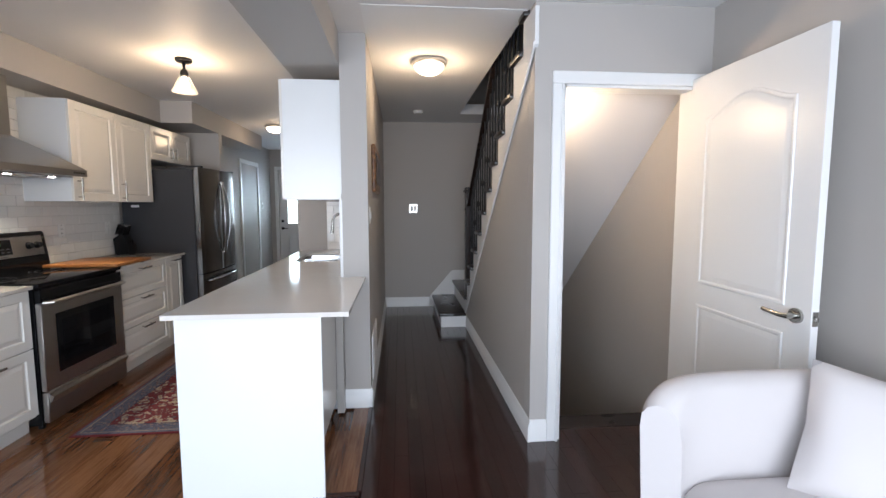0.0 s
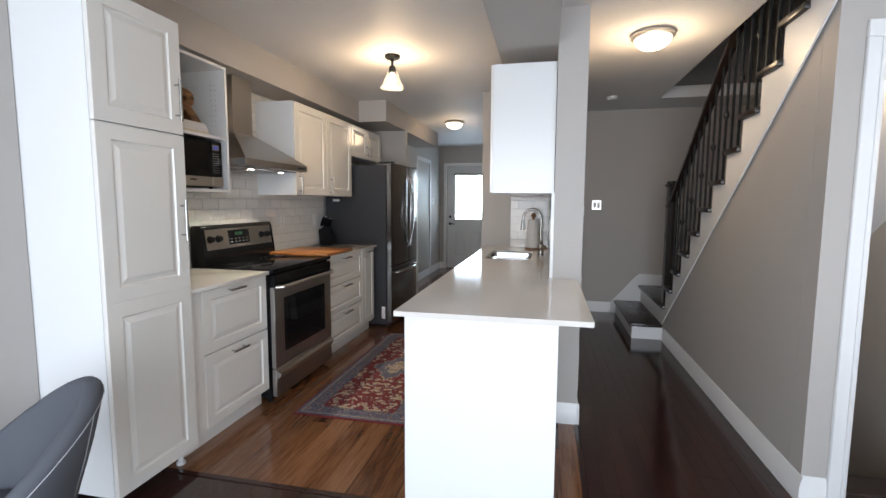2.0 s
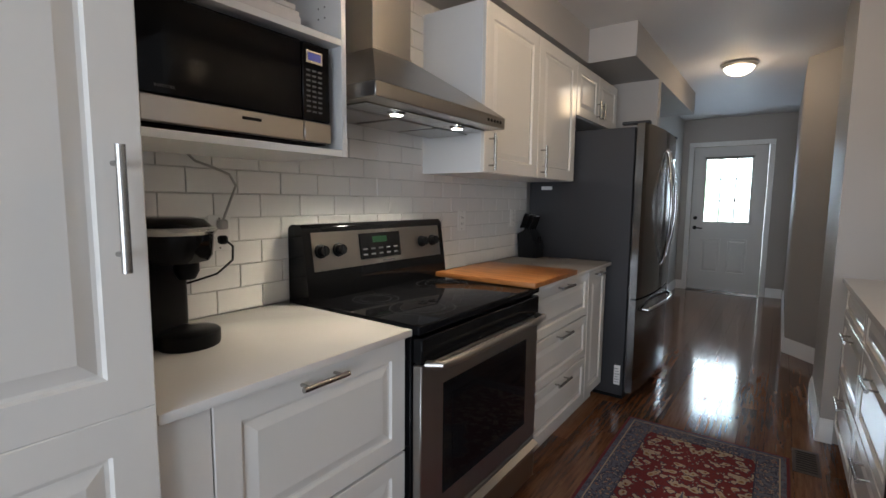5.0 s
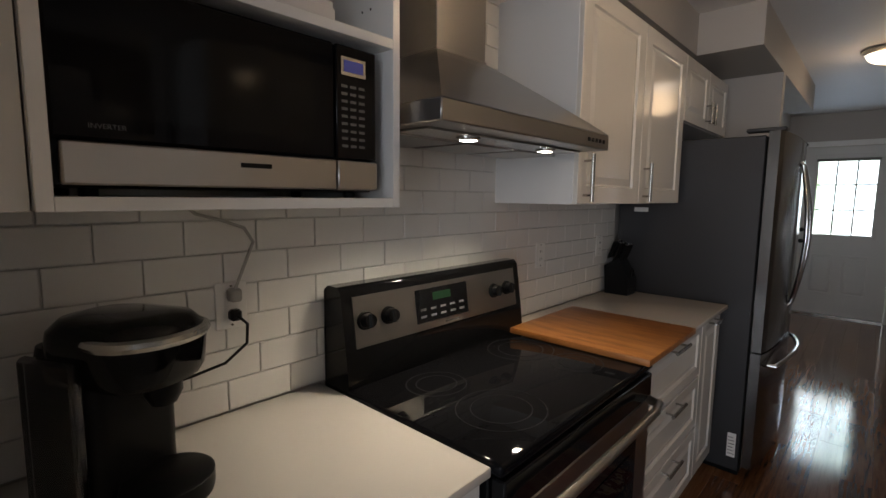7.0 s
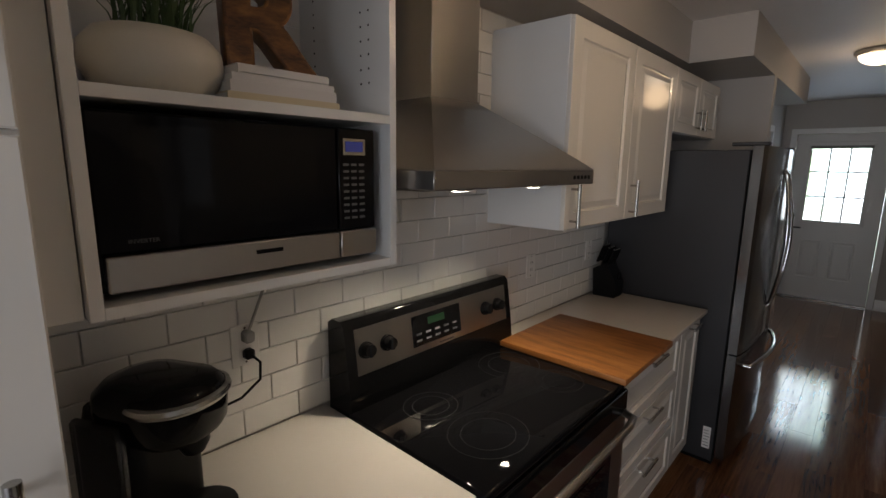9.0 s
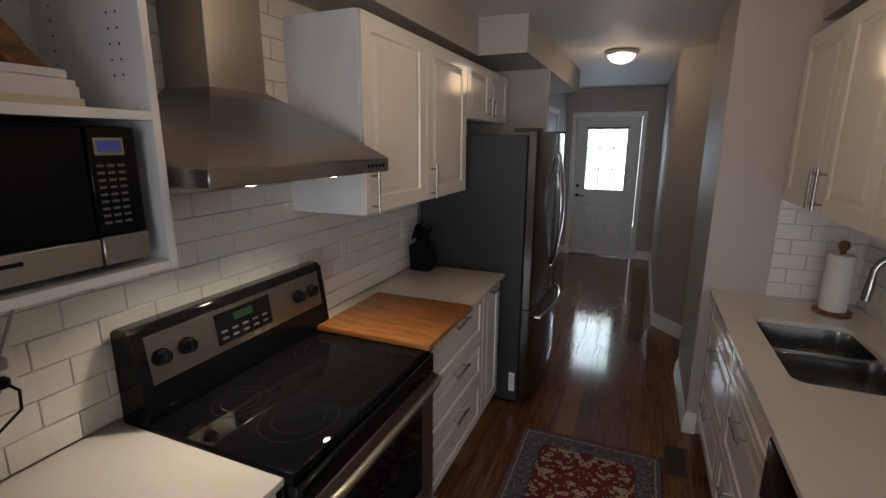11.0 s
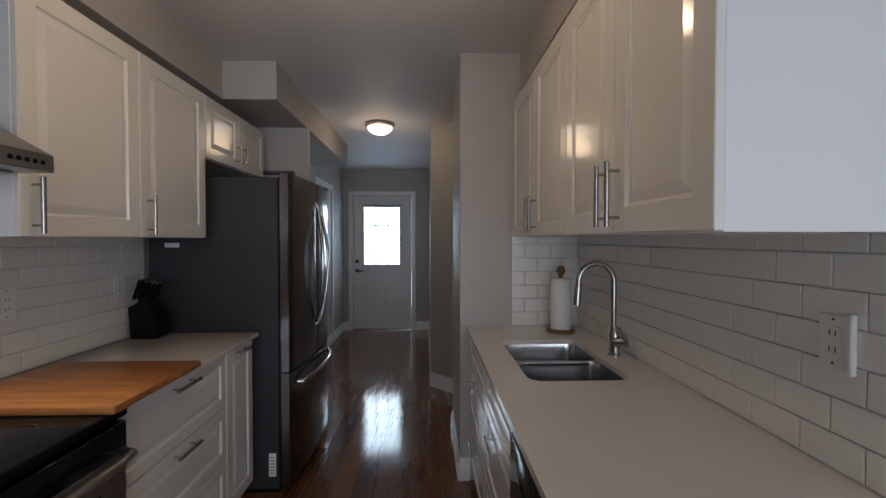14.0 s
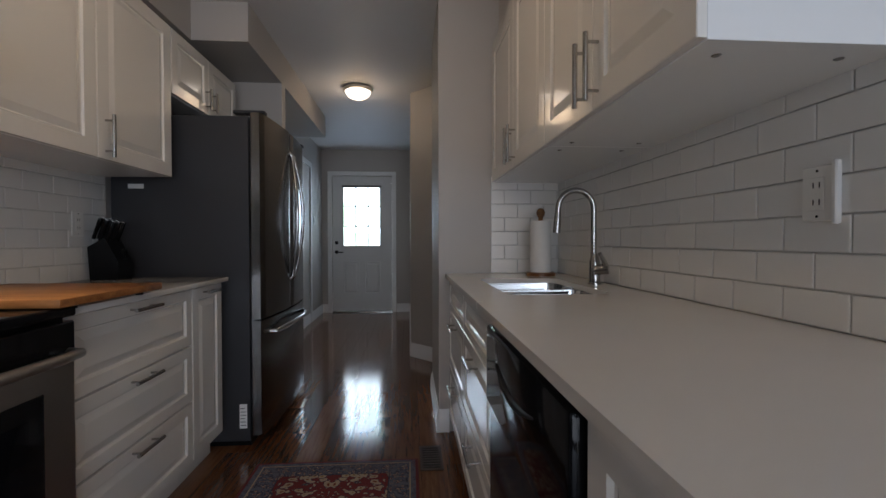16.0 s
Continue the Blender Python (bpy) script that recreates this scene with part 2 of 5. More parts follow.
# ---- large structure ----
LX, RX, FY, BY, TOP = -2.91, 1.80, -1.6, 9.19, 2.505
setting("floor", box(LX - 0.1, RX + 0.1, FY - 0.1, 2.60, -0.25, -0.014), HARDWOOD, "dark hardwood subfloor")
setting("floor_kitchen", box(LX - 0.1, 0.74, 2.60, BY + 0.1, -0.25, -0.014), LAMINATE, "brown laminate underlay")
setting("ceiling", box(LX, 0.735, FY, BY, TOP, TOP + 0.12), KCEIL, "white painted ceiling")
bm = box(0.735, RX, FY, 2.60, TOP, TOP + 0.12)
bx(bm, 0.735, RX, 5.48, BY, TOP, TOP + 0.12)
setting("ceiling_stairs", bm, CEIL, "white painted ceiling by the stairwell")
setting("ceiling_hall", box(-0.232, 0.733, 2.6, 6.03, TOP - 0.004, TOP - 0.001), CEIL, "white textured hall ceiling")

setting("wall_west", box(LX - 0.12, LX, FY, 5.75, 0, TOP), WALL, "greige painted wall")
setting("wall_entry_west", box(LX, -2.66, 5.802, BY, 0, TOP), WALL, "greige painted wall")
setting("wall_fridge_stub", box(LX, -2.26, 5.715, 5.80, 0, 2.275), WALL, "greige wall beside the fridge")
DX0, DX1, DZ = -2.503, -1.572, 2.105
bm = box(LX, DX0, BY, BY + 0.16, 0, TOP)
bx(bm, DX1, -0.9, BY, BY + 0.16, 0, TOP)
bx(bm, DX0, DX1, BY, BY + 0.16, DZ, TOP)
setting("wall_north", bm, WALL, "greige wall with the exterior door")
bm = box(-1.13, -0.41, 4.88, 5.6, 0, TOP)
setting("wall_kitchen_column", bm, WALL, "greige wall column closing the counter")
bm = bmesh.new()
loft(bm, [[(-1.285, 6.555, z), (-0.80, 6.045, z), (-0.70, 6.145, z), (-1.17, 6.66, z), (-1.17, BY, z), (-1.285, BY, z)] for z in (0, TOP)])
setting("wall_entry_angled", bm, WALL, "greige angled entry wall")
setting("wall_entry_closing", box(-0.82, -0.41, 5.602, 6.1, 0, TOP), WALL, "greige wall")
setting("wall_hall_west", box(-0.41, -0.235, 3.02, 6.03, 0, TOP), WALL, "greige wall between kitchen and hall")
setting("wall_peninsula_stub", box(-0.459, -0.411, 2.94, 3.018, 0, 0.89), WALL, "greige wall end under the worktop")
setting("wall_hall_end", box(-0.41, 1.92, 6.03, 6.15, 0, TOP + 2.4), WALL, "greige wall at the end of the hall")
setting("wall_east", box(RX, RX + 0.12, FY, 6.03, -2.6, TOP + 2.4), WALL, "greige painted wall")
setting("wall_dining_west", box(LX, -2.65, FY, 1.748, 0, TOP), WALL, "pale greige dining wall")
# living room window wall
WX0, WX1, WZ0, WZ1 = -2.3, 1.4, 0.15, 2.25
bm = box(LX, WX0, FY - 0.15, FY, 0, TOP)
bx(bm, WX1, RX, FY - 0.15, FY, 0, TOP)
bx(bm, WX0, WX1, FY - 0.15, FY, 0, WZ0)
bx(bm, WX0, WX1, FY - 0.15, FY, WZ1, TOP)
setting("wall_south", bm, WALL, "greige wall with a wide window")
win = setting("window_1", box(WX0, WX1, FY - 0.12, FY - 0.08, WZ0, WZ0 + 0.05), TRIM, "wide white living room window")
for x in (WX0 + 0.025, -0.45, WX1 - 0.025):
    part("window_frame", box(x - 0.025, x + 0.025, FY - 0.12, FY - 0.06, WZ0 + 0.05, WZ1 - 0.05), TRIM, win)
part("window_frame", box(WX0, WX1, FY - 0.12, FY - 0.06, WZ1 - 0.05, WZ1), TRIM, win)
# soffits and beams
setting("soffit_west", box(LX, -2.59, 1.99, 5.035, 2.275, TOP), WALL, "greige soffit over the wall cabinets")
setting("soffit_fridge", box(LX, -2.26, 5.035, 7.42, 2.275, TOP), WALL, "greige bulkhead over fridge and entry")
setting("soffit_east", box(-0.775, -0.41, 1.985, 4.88, 2.295, TOP), WALL, "greige beam over the peninsula cabinets")
setting("beam_cross", box(LX, -0.41, 1.72, 1.98, 2.30, TOP), KCEIL, "white cross beam")
# basement door wall and stair wall
OX0, OX1, OZ = 0.915, 1.70, 2.065
bm = box(0.745, OX0, 2.49, 2.60, 0, TOP)
bx(bm, OX1, RX, 2.49, 2.60, 0, TOP)
bx(bm, OX0, OX1, 2.49, 2.60, OZ, TOP)
setting("wall_basement_door", bm, WALL, "greige wall with the basement doorway")
# triangular wall under the stair, following the slope of the string
SL = 0.872
def stair_z(y):
    return 2.128 - SL * (y - 2.99)
def string_z(y):
    return 2.41 - 0.847 * (y - 2.49)


bm = bmesh.new()
prof = [(2.602, -2.6), (5.05, -2.6), (5.05, max(string_z(5.05) - 0.10, 0.2)), (2.602, string_z(2.602) - 0.10)]
loft(bm, [[(x, y, z) for y, z in prof] for x in (0.745, 0.835)])
setting("wall_under_stair", bm, WALL, "greige wall under the stair slope")
bm = bmesh.new()
prof = [(2.605, stair_z(2.605) - 0.25), (5.06, stair_z(5.06) - 0.16), (5.06, stair_z(5.06) - 0.12), (2.605, stair_z(2.605) - 0.18)]
loft(bm, [[(x, y, z) for y, z in prof] for x in (0.836, RX)])
setting("ceiling_basement_slope", bm, KCEIL, "white sloped ceiling under the stair")
setting("wall_basement_end", box(0.745, RX, 5.05, 5.15, -2.6, 0.2), WALL, "greige basement stair end wall")
setting("floor_basement", box(0.745, RX, 2.6, 5.15, -2.7, -2.6), HARDWOOD, "dark basement floor")
setting("wall_upper_west", box(0.62, 0.732, 2.6, 6.03, TOP + 0.13, TOP + 2.4), WALL, "greige upper stairwell wall")
setting("wall_upper_south", box(0.732, RX, 2.2, 2.32, TOP + 0.13, TOP + 2.4), WALL, "greige upper stairwell wall")
setting("ceiling_upper", box(0.62, RX + 0.1, 2.2, 6.15, TOP + 2.4, TOP + 2.5), KCEIL, "white upper ceiling")


def base_run(name, p0, p1, side):
    """A stepped baseboard from p0 to p1; side is the normal that it stands out along."""
    a, b, n = Vector((*p0, 0)), Vector((*p1, 0)), Vector((*side, 0)).normalized()
    prof = ((0, 0), (0.015, 0), (0.015, 0.085), (0.012, 0.09), (0.012, 0.105), (0.006, 0.118), (0.004, 0.13), (0, 0.13))
    bm = bmesh.new()
    loft(bm, [[p + n * w + Vector((0, 0, z)) for w, z in prof] for p in (a, b)])
    return setting(name, bm, TRIM, "white moulded baseboard")


base_run("baseboard", (0.745, 2.47), (0.745, 4.90), (-1, 0))
base_run("baseboard", (0.745, 2.49), (0.845, 2.49), (0, -1))
base_run("baseboard", (-0.235, 3.005), (-0.235, 6.03), (1, 0))
base_run("baseboard", (-0.50, 3.02), (-0.22, 3.02), (0, -1))
base_run("baseboard", (-0.235, 6.03), (0.43, 6.03), (0, -1))
base_run("baseboard", (-1.13, 4.88), (-1.07, 4.88), (0, -1))
base_run("baseboard", (-1.13, 4.865), (-1.13, 5.6), (-1, 0))
base_run("baseboard", (-1.285, 6.555), (-0.80, 6.045), (-0.67, -0.74))
base_run("baseboard", (-1.285, 6.555), (-1.285, BY), (-1, 0))
base_run("baseboard", (-1.50, BY), (-1.30, BY), (0, -1))
base_run("baseboard", (-2.66, BY), (-2.57, BY), (0, -1))
base_run("baseboard", (-2.66, 5.8), (-2.66, BY), (1, 0))
base_run("baseboard", (-2.26, 5.715), (-2.26, 5.80), (1, 0))
base_run("baseboard", (-2.65, FY), (-2.65, 1.745), (1, 0))


def casing(name, x0, x1, z1, y, out, w=0.07, t=0.02):
    """Moulded casing round an opening, on three sides, one thing with its three lengths."""
    d = thing(name, "white moulded door casing", "door casing", ((x0 + x1) / 2, y, 0))
    d["kind"] = "structure"
    for a, b, c, e in ((x0 - w, x0, 0, z1), (x1, x1 + w, 0, z1), (x0 - w, x1 + w, z1, z1 + w)):
        bm = box(a, b, y, y + out * t, c, e, 0.004)
        if e == z1:
            inner = (b - 0.02, b - 0.004) if b == x0 else (a + 0.004, a + 0.02)
            bx(bm, *inner, y + out * t, y + out * (t + 0.006), c, e, 0.002)
        part("casing_length", bm, TRIM, d)
    return d


casing("trim_basement_door", OX0, OX1, OZ, 2.49, -1)
casing("trim_back_door", DX0, DX1, DZ, BY, -1, 0.065)
for x0, x1, z0, z1 in ((OX0, OX0 + 0.015, 0, OZ), (OX1 - 0.015, OX1, 0, OZ), (OX0, OX1, OZ - 0.015, OZ)):
    setting("trim_jamb", box(x0, x1, 2.488, 2.603, z0, z1), TRIM, "white door jamb")

# ---- kitchen: west run ----
CF = -2.31


def carcass(name, label, y0, y1, z0, z1, x0, x1, material=CAB, category="cabinet", group=""):
    c = thing(name, label, category, ((x0 + x1) / 2, (y0 + y1) / 2, z0), group)
    part("body", box(x0, x1, y0 + 0.001, y1 - 0.001, z0, z1, 0.001), material, c)
    return c


def front(parent, put, y0, y1, z0, z1, handle=None, name="door", rail=0.055, hlen=0.13):
    d = part(name, panel_front(bmesh.new(), y0 + 0.0015, y1 - 0.0015, z0 + 0.0015, z1 - 0.0015, put, rail=rail), CAB, parent)
    if handle:
        bar_handle(d, put, handle[0], handle[1], hlen, handle[2])
    return d


def plinth(parent, x0, x1, y0, y1):
    return part("plinth", box(x0, x1, y0, y1, 0, 0.10), CAB, parent)


E_ = east(CF)
# pantry
p = thing("pantry_cabinet", "tall off-white pantry cabinet with raised panels", "cabinet", (-2.6, 2.0, 0))
part("body", box(LX + 0.005, CF + 0.028, 1.752, 2.20, 0.085, 2.235, 0.001), PANEL, p)
PF = east(CF + 0.03)
d = part("door", panel_front(bmesh.new(), 1.754, 2.198, 1.700, 2.233, PF, 0.02, 0.065), CAB, p)
bar_handle(d, PF, 2.157, 1.86, 0.20, True)
bm = bmesh.new()
panel_front(bm, 1.754, 2.198, 0.94, 1.694, PF, 0.02, 0.065)
panel_front(bm, 1.754, 2.198, 0.085, 0.94, PF, 0.02, 0.065)
d = part("door", bm, CAB, p)
bar_handle(d, PF, 2.157, 1.28, 0.20, True)
for y in (1.80, 2.15):
    for x in (-2.78, -2.33):
        bm = bmesh.new()
        lathe(bm, (x, y, 0), [(0.022, 0), (0.022, 0.012), (0.013, 0.018), (0.013, 0.085)], 14)
        part("leg", bm, PLATE, p, "white plastic levelling leg")

c = carcass("base_cabinet", "off-white base cabinet with two deep drawers", 2.204, 2.858, 0.10, 0.892, -2.88, CF)
part("filler", box(CF, CF + 0.016, 2.204, 2.30, 0.10, 0.892), CAB, c)
front(c, E_, 2.302, 2.856, 0.532, 0.888, (2.55, 0.862, False), "drawer_front")
front(c, E_, 2.302, 2.856, 0.112, 0.527, (2.56, 0.492, False), "drawer_front")
plinth(c, -2.86, CF - 0.05, 2.204, 2.858)
c = carcass("base_cabinet", "off-white base cabinet with three drawers", 3.666, 4.402, 0.10, 0.892, -2.88, CF)
for z0, z1 in ((0.638, 0.888), (0.385, 0.633), (0.112, 0.380)):
    front(c, E_, 3.668, 4.400, z0, z1, (4.03, z1 - 0.026, False), "drawer_front", 0.045, 0.16)
plinth(c, -2.86, CF - 0.05, 3.666, 4.402)
c = carcass("base_cabinet", "narrow off-white base cabinet with one door", 4.404, 4.715, 0.10, 0.892, -2.88, CF)
front(c, E_, 4.406, 4.713, 0.112, 0.888, (4.56, 0.862, False))
plinth(c, -2.86, CF - 0.05, 4.404, 4.715)
single("countertop", box(LX + 0.012, -2.27, 2.203, 2.862, 0.893, 0.915, 0.003, 2), QUARTZ, "cream quartz worktop beside the range", "countertop")
single("countertop", box(LX + 0.012, -2.265, 3.664, 4.735, 0.893, 0.915, 0.003, 2), QUARTZ, "cream quartz worktop beside the fridge", "countertop")

# wall cabinets
UF = east(-2.552)
c = carcass("wall_cabinet", "off-white two-door wall cabinet", 3.632, 4.71, 1.43, 2.20, LX + 0.003, -2.552, PANEL)
front(c, UF, 3.633, 4.172, 1.43, 2.198, (3.677, 1.525, True), hlen=0.17, rail=0.065)
front(c, UF, 4.175, 4.709, 1.43, 2.198, (4.219, 1.525, True), hlen=0.17, rail=0.065)
c = carcass("wall_cabinet", "short off-white two-door cabinet over the fridge", 4.714, 5.55, 1.86, 2.20, LX + 0.003, -2.552, PANEL)
front(c, UF, 4.716, 5.13, 1.862, 2.198, (5.09, 1.95, True), hlen=0.12)
front(c, UF, 5.133, 5.548, 1.862, 2.198, (5.17, 1.95, True), hlen=0.12)

single("cabinet_filler", box(LX + 0.003, -2.55, 2.204, 2.268, 1.43, 2.225, 0.001), CAB, "off-white filler strip beside the open shelf", "cabinet filler")
# open shelf unit
SX0, SX1, SY0, SY1 = LX + 0.003, -2.525, 2.27, 2.842
p = thing("open_wall_shelf", "white open wall unit holding a microwave", "shelf unit", (-2.73, 2.52, 1.44))
part("side_panel", box(SX0, SX1, SY0, SY0 + 0.018, 1.43, 2.225, 0.001), PANEL, p)
part("side_panel", box(SX0, SX1, SY1 - 0.018, SY1, 1.43, 2.225, 0.001), PANEL, p)
part("shelf", box(SX0, SX1, SY0 + 0.018, SY1 - 0.018, 1.43, 1.45, 0.001), PANEL, p)
part("shelf", box(SX0, SX1, SY0 + 0.018, SY1 - 0.018, 1.762, 1.782, 0.001), PANEL, p)
part("top_panel", box(SX0, SX1, SY0 + 0.018, SY1 - 0.018, 2.207, 2.225, 0.001), PANEL, p)
part("back_panel", box(SX0, SX0 + 0.006, SY0 + 0.018, SY1 - 0.018, 1.45, 2.207), PANEL, p)
for x in (-2.60, -2.63, -2.83):
    for k in range(9):
        part("peg_hole", rod((x, SY1 - 0.0179, 1.86 + 0.032 * k), (x, SY1 - 0.0186, 1.86 + 0.032 * k), 0.0028, 8), DARKGAP, p)

# microwave
m = thing("microwave", "black and stainless countertop microwave", "microwave", (-2.685, 2.54, 1.452))
MX = -2.54
part("body", box(-2.88, MX - 0.02, 2.29, 2.795, 1.463, 1.749, 0.004), BPLAST, m)
d = part("door", box(MX - 0.02, MX, 2.29, 2.697, 1.527, 1.747, 0.004), BGLASS, m, "black glass door")
part("window_frame", box(MX, MX + 0.001, 2.345, 2.65, 1.559, 1.728), BLACK, d)
part("lower_trim", box(MX - 0.02, MX + 0.004, 2.298, 2.697, 1.466, 1.525, 0.003), STEELB, d, "brushed steel strip")
part("badge", box(MX + 0.004, MX + 0.005, 2.519, 2.57, 1.5, 1.508), BPLAST, d)
k = part("control_panel", box(MX - 0.02, MX, 2.7, 2.792, 1.527, 1.747, 0.003), BLACK, m)
part("display_frame", box(MX, MX + 0.002, 2.71, 2.765, 1.69, 1.725), NICKEL, k)
part("display", box(MX + 0.002, MX + 0.003, 2.716, 2.759, 1.697, 1.719), BLUELED, k, "dim blue display")
for r in range(9):
    for q in range(3):
        part("key", box(MX, MX + 0.001, 2.711 + q * 0.0195, 2.724 + q * 0.0195, 1.551 + r * 0.0145, 1.556 + r * 0.0145), PRINT, k)
part("open_button", box(MX - 0.02, MX + 0.004, 2.7, 2.792, 1.466, 1.525, 0.003), STEELB, m, "brushed steel door button")
for y in (2.337, 2.778):
    for x in (-2.85, -2.62):
        part("foot", rod((x, y, 1.45), (x, y, 1.464), 0.012), BPLAST, m)
tc = bpy.data.curves.new("lettering", "FONT")
tc.body, tc.size, tc.extrude = "INVERTER", 0.0095, 0.0003
t = new("lettering", tc)
t.data.materials.append(PRINT)
t.parent = d
t.matrix_local = PLAN @ Matrix(((0, 0, 1, MX + 0.0012), (1, 0, 0, 2.328), (0, 1, 0, 1.543), (0, 0, 0, 1)))

# range hood
h = thing("range_hood", "brushed stainless chimney range hood", "range hood", (-2.68, 3.28, 1.61))
HY0, HY1, HX1 = 2.862, 3.622, -2.42
bm = bmesh.new()
lip = [(LX + 0.012, HY0), (HX1, HY0), (HX1, HY1), (LX + 0.012, HY1)]
neck = [(LX + 0.012, 3.125), (-2.71, 3.125), (-2.71, 3.335), (LX + 0.012, 3.335)]
rings = []
for s in range(7):
    f = s / 6
    rings.append([(a[0] + (b[0] - a[0]) * f, a[1] + (b[1] - a[1]) * f, 1.66 + 0.215 * f ** 0.95) for a, b in zip(lip, neck)])
loft(bm, rings, True, True)
part("canopy", bm, STEEL, h)
part("lip", box(LX + 0.012, HX1, HY0, HY1, 1.612, 1.660, 0.003), STEEL, h)
ch = part("chimney", box(LX + 0.012, -2.71, 3.125, 3.335, 1.875, 2.274, 0.002), STEEL, h)
part("seam", box(LX + 0.013, -2.707, 3.122, 3.338, 1.868, 1.880, 0.001), STEEL, ch)
fl = part("filter", box(-2.86, -2.50, 2.90, 3.58, 1.606, 1.6125), NICKEL, h, "slotted metal grease filter")
for y in (3.02, 3.27, 3.51):
    part("grille", box(-2.84, -2.62, y - 0.11, y + 0.11, 1.602, 1.6065, 0.001), STEEL, fl)
for y in (3.08, 3.44):
    bm = bmesh.new()
    lathe(bm, (-2.545, y, 1.600), [(0.028, 0), (0.032, 0.003), (0.032, 0.0065)], 20)
    part("lamp_rim", bm, CHROME, h)
    bm = bmesh.new()
    lathe(bm, (-2.545, y, 1.5985), [(0.022, 0), (0.022, 0.0025)], 20)
    part("lamp", bm, LED, h, "lit hood lamp")
    lamp("hood_light", "SPOT", look((-2.545, y, 1.595), (-2.52, y - 0.08, 0.9)), 27.0, (1.0, 0.9, 0.68), 0.02)
for k in range(5):
    part("button", box(HX1, HX1 + 0.003, 3.48 + k * 0.024, 3.493 + k * 0.024, 1.630, 1.642, 0.001), BPLAST, h)

# range
r = thing("range", "black and stainless electric range", "range", (-2.55, 3.23, 0))
RY0, RY1 = 2.836, 3.630
part("body", box(-2.88, -2.28, RY0, RY1, 0.03, 0.895, 0.003), BLACK, r)
ck = part("cooktop", box(-2.78, -2.245, RY0 - 0.002, RY1 + 0.002, 0.895, 0.925, 0.008, 3), BGLASS, r, "black ceramic glass cooktop")
for x, y, rad in ((-2.40, 3.03, 0.115), (-2.42, 3.44, 0.085), (-2.63, 3.03, 0.085), (-2.63, 3.43, 0.115)):
    bm = bmesh.new()
    for q in (rad, rad * 0.68):
        lathe(bm, (x, y, 0.9251), [(q, 0), (q, 0.0004), (q - 0.0025, 0.0004), (q - 0.0025, 0)], 40, False, False)
    part("burner_ring", bm, mat("burner_print", (0.014, 0.014, 0.015), 0.3, bump=0.0, spec=0.1), ck)
bm = bmesh.new()
prof = [(-2.88, 0.90), (-2.775, 0.90), (-2.765, 0.935), (-2.775, 1.02), (-2.80, 1.19), (-2.815, 1.205), (-2.86, 1.205), (-2.88, 1.19)]
loft(bm, [[(x, y, z) for x, z in prof] for y in (RY0 + 0.002, RY1 - 0.002)])
bg = part("backguard", bm, BLACK, r)


def on_guard(y, v, w):
    return (-2.775 - 0.025 * v / 0.17 + 0.99 * w, y, 1.02 + v + 0.145 * w)


def guard_plate(y0, y1, v0, v1, w0, w1):
    bm = bmesh.new()
    return loft(bm, [[on_guard(y, v, w) for y, v in ((y0, v0), (y1, v0), (y1, v1), (y0, v1))] for w in (w0, w1)])


part("panel", guard_plate(RY0 + 0.035, RY1 - 0.035, 0.012, 0.155, -0.002, 0.003), STEELB, bg, "brushed steel control panel")
cl = part("clock_panel", guard_plate(3.09, 3.32, 0.035, 0.14, 0.002, 0.006), BLACK, bg)
part("display", guard_plate(3.16, 3.24, 0.10, 0.125, 0.006, 0.007), GREENLED, cl, "dim green clock display")
for k in range(10):
    part("key", guard_plate(3.105 + (k % 5) * 0.043, 3.128 + (k % 5) * 0.043, 0.05 + (k // 5) * 0.022, 0.057 + (k // 5) * 0.022, 0.006, 0.0068), PRINT, cl)
part("badge", guard_plate(3.21, 3.28, 0.018, 0.024, 0.003, 0.004), PRINT, bg)
for y in (2.905, 2.985, 3.465, 3.54):
    a, b, c2 = on_guard(y, 0.085, 0.002), on_guard(y, 0.085, 0.012), on_guard(y, 0.085, 0.032)
    bm = tube(bmesh.new(), (a, b, b, c2), (0.027, 0.025, 0.021, 0.019), 18)
    tube(bm, (on_guard(y, 0.066, 0.03), on_guard(y, 0.104, 0.03)), 0.006, 6)
    part("knob", bm, BPLAST, bg, "black control knob")
od = part("oven_door", box(-2.28, -2.245, RY0 + 0.008, RY1 - 0.008, 0.245, 0.80, 0.004), STEEL, r, "brushed steel oven door")
part("door_top", box(-2.28, -2.243, RY0 + 0.008, RY1 - 0.008, 0.802, 0.885, 0.004), BLACK, r)
part("window_frame", box(-2.246, -2.242, 2.95, 3.515, 0.335, 0.715, 0.002), BLACK, od)
part("window", box(-2.242, -2.240, 3.0, 3.465, 0.385, 0.665), BGLASS, od, "dark oven window")
bm = tube(bmesh.new(), [(-2.245, 2.865, 0.80), (-2.20, 2.885, 0.803), (-2.188, 2.95, 0.805), (-2.186, 3.23, 0.807), (-2.188, 3.51, 0.805), (-2.20, 3.58, 0.803), (-2.245, 3.60, 0.80)], 0.0135, 12)
part("handle", bm, STEELB, od, "bowed steel oven handle")
dr = part("drawer", box(-2.28, -2.245, RY0 + 0.008, RY1 - 0.008, 0.045, 0.238, 0.004), STEEL, r, "brushed steel warming drawer")
bm = bmesh.new()
prof = [(-2.246, 0.165), (-2.222, 0.195), (-2.218, 0.212), (-2.246, 0.225)]
loft(bm, [[(x, y, z) for x, z in prof] for y in (RY0 + 0.02, RY1 - 0.02)])
part("handle", bm, STEEL, dr)
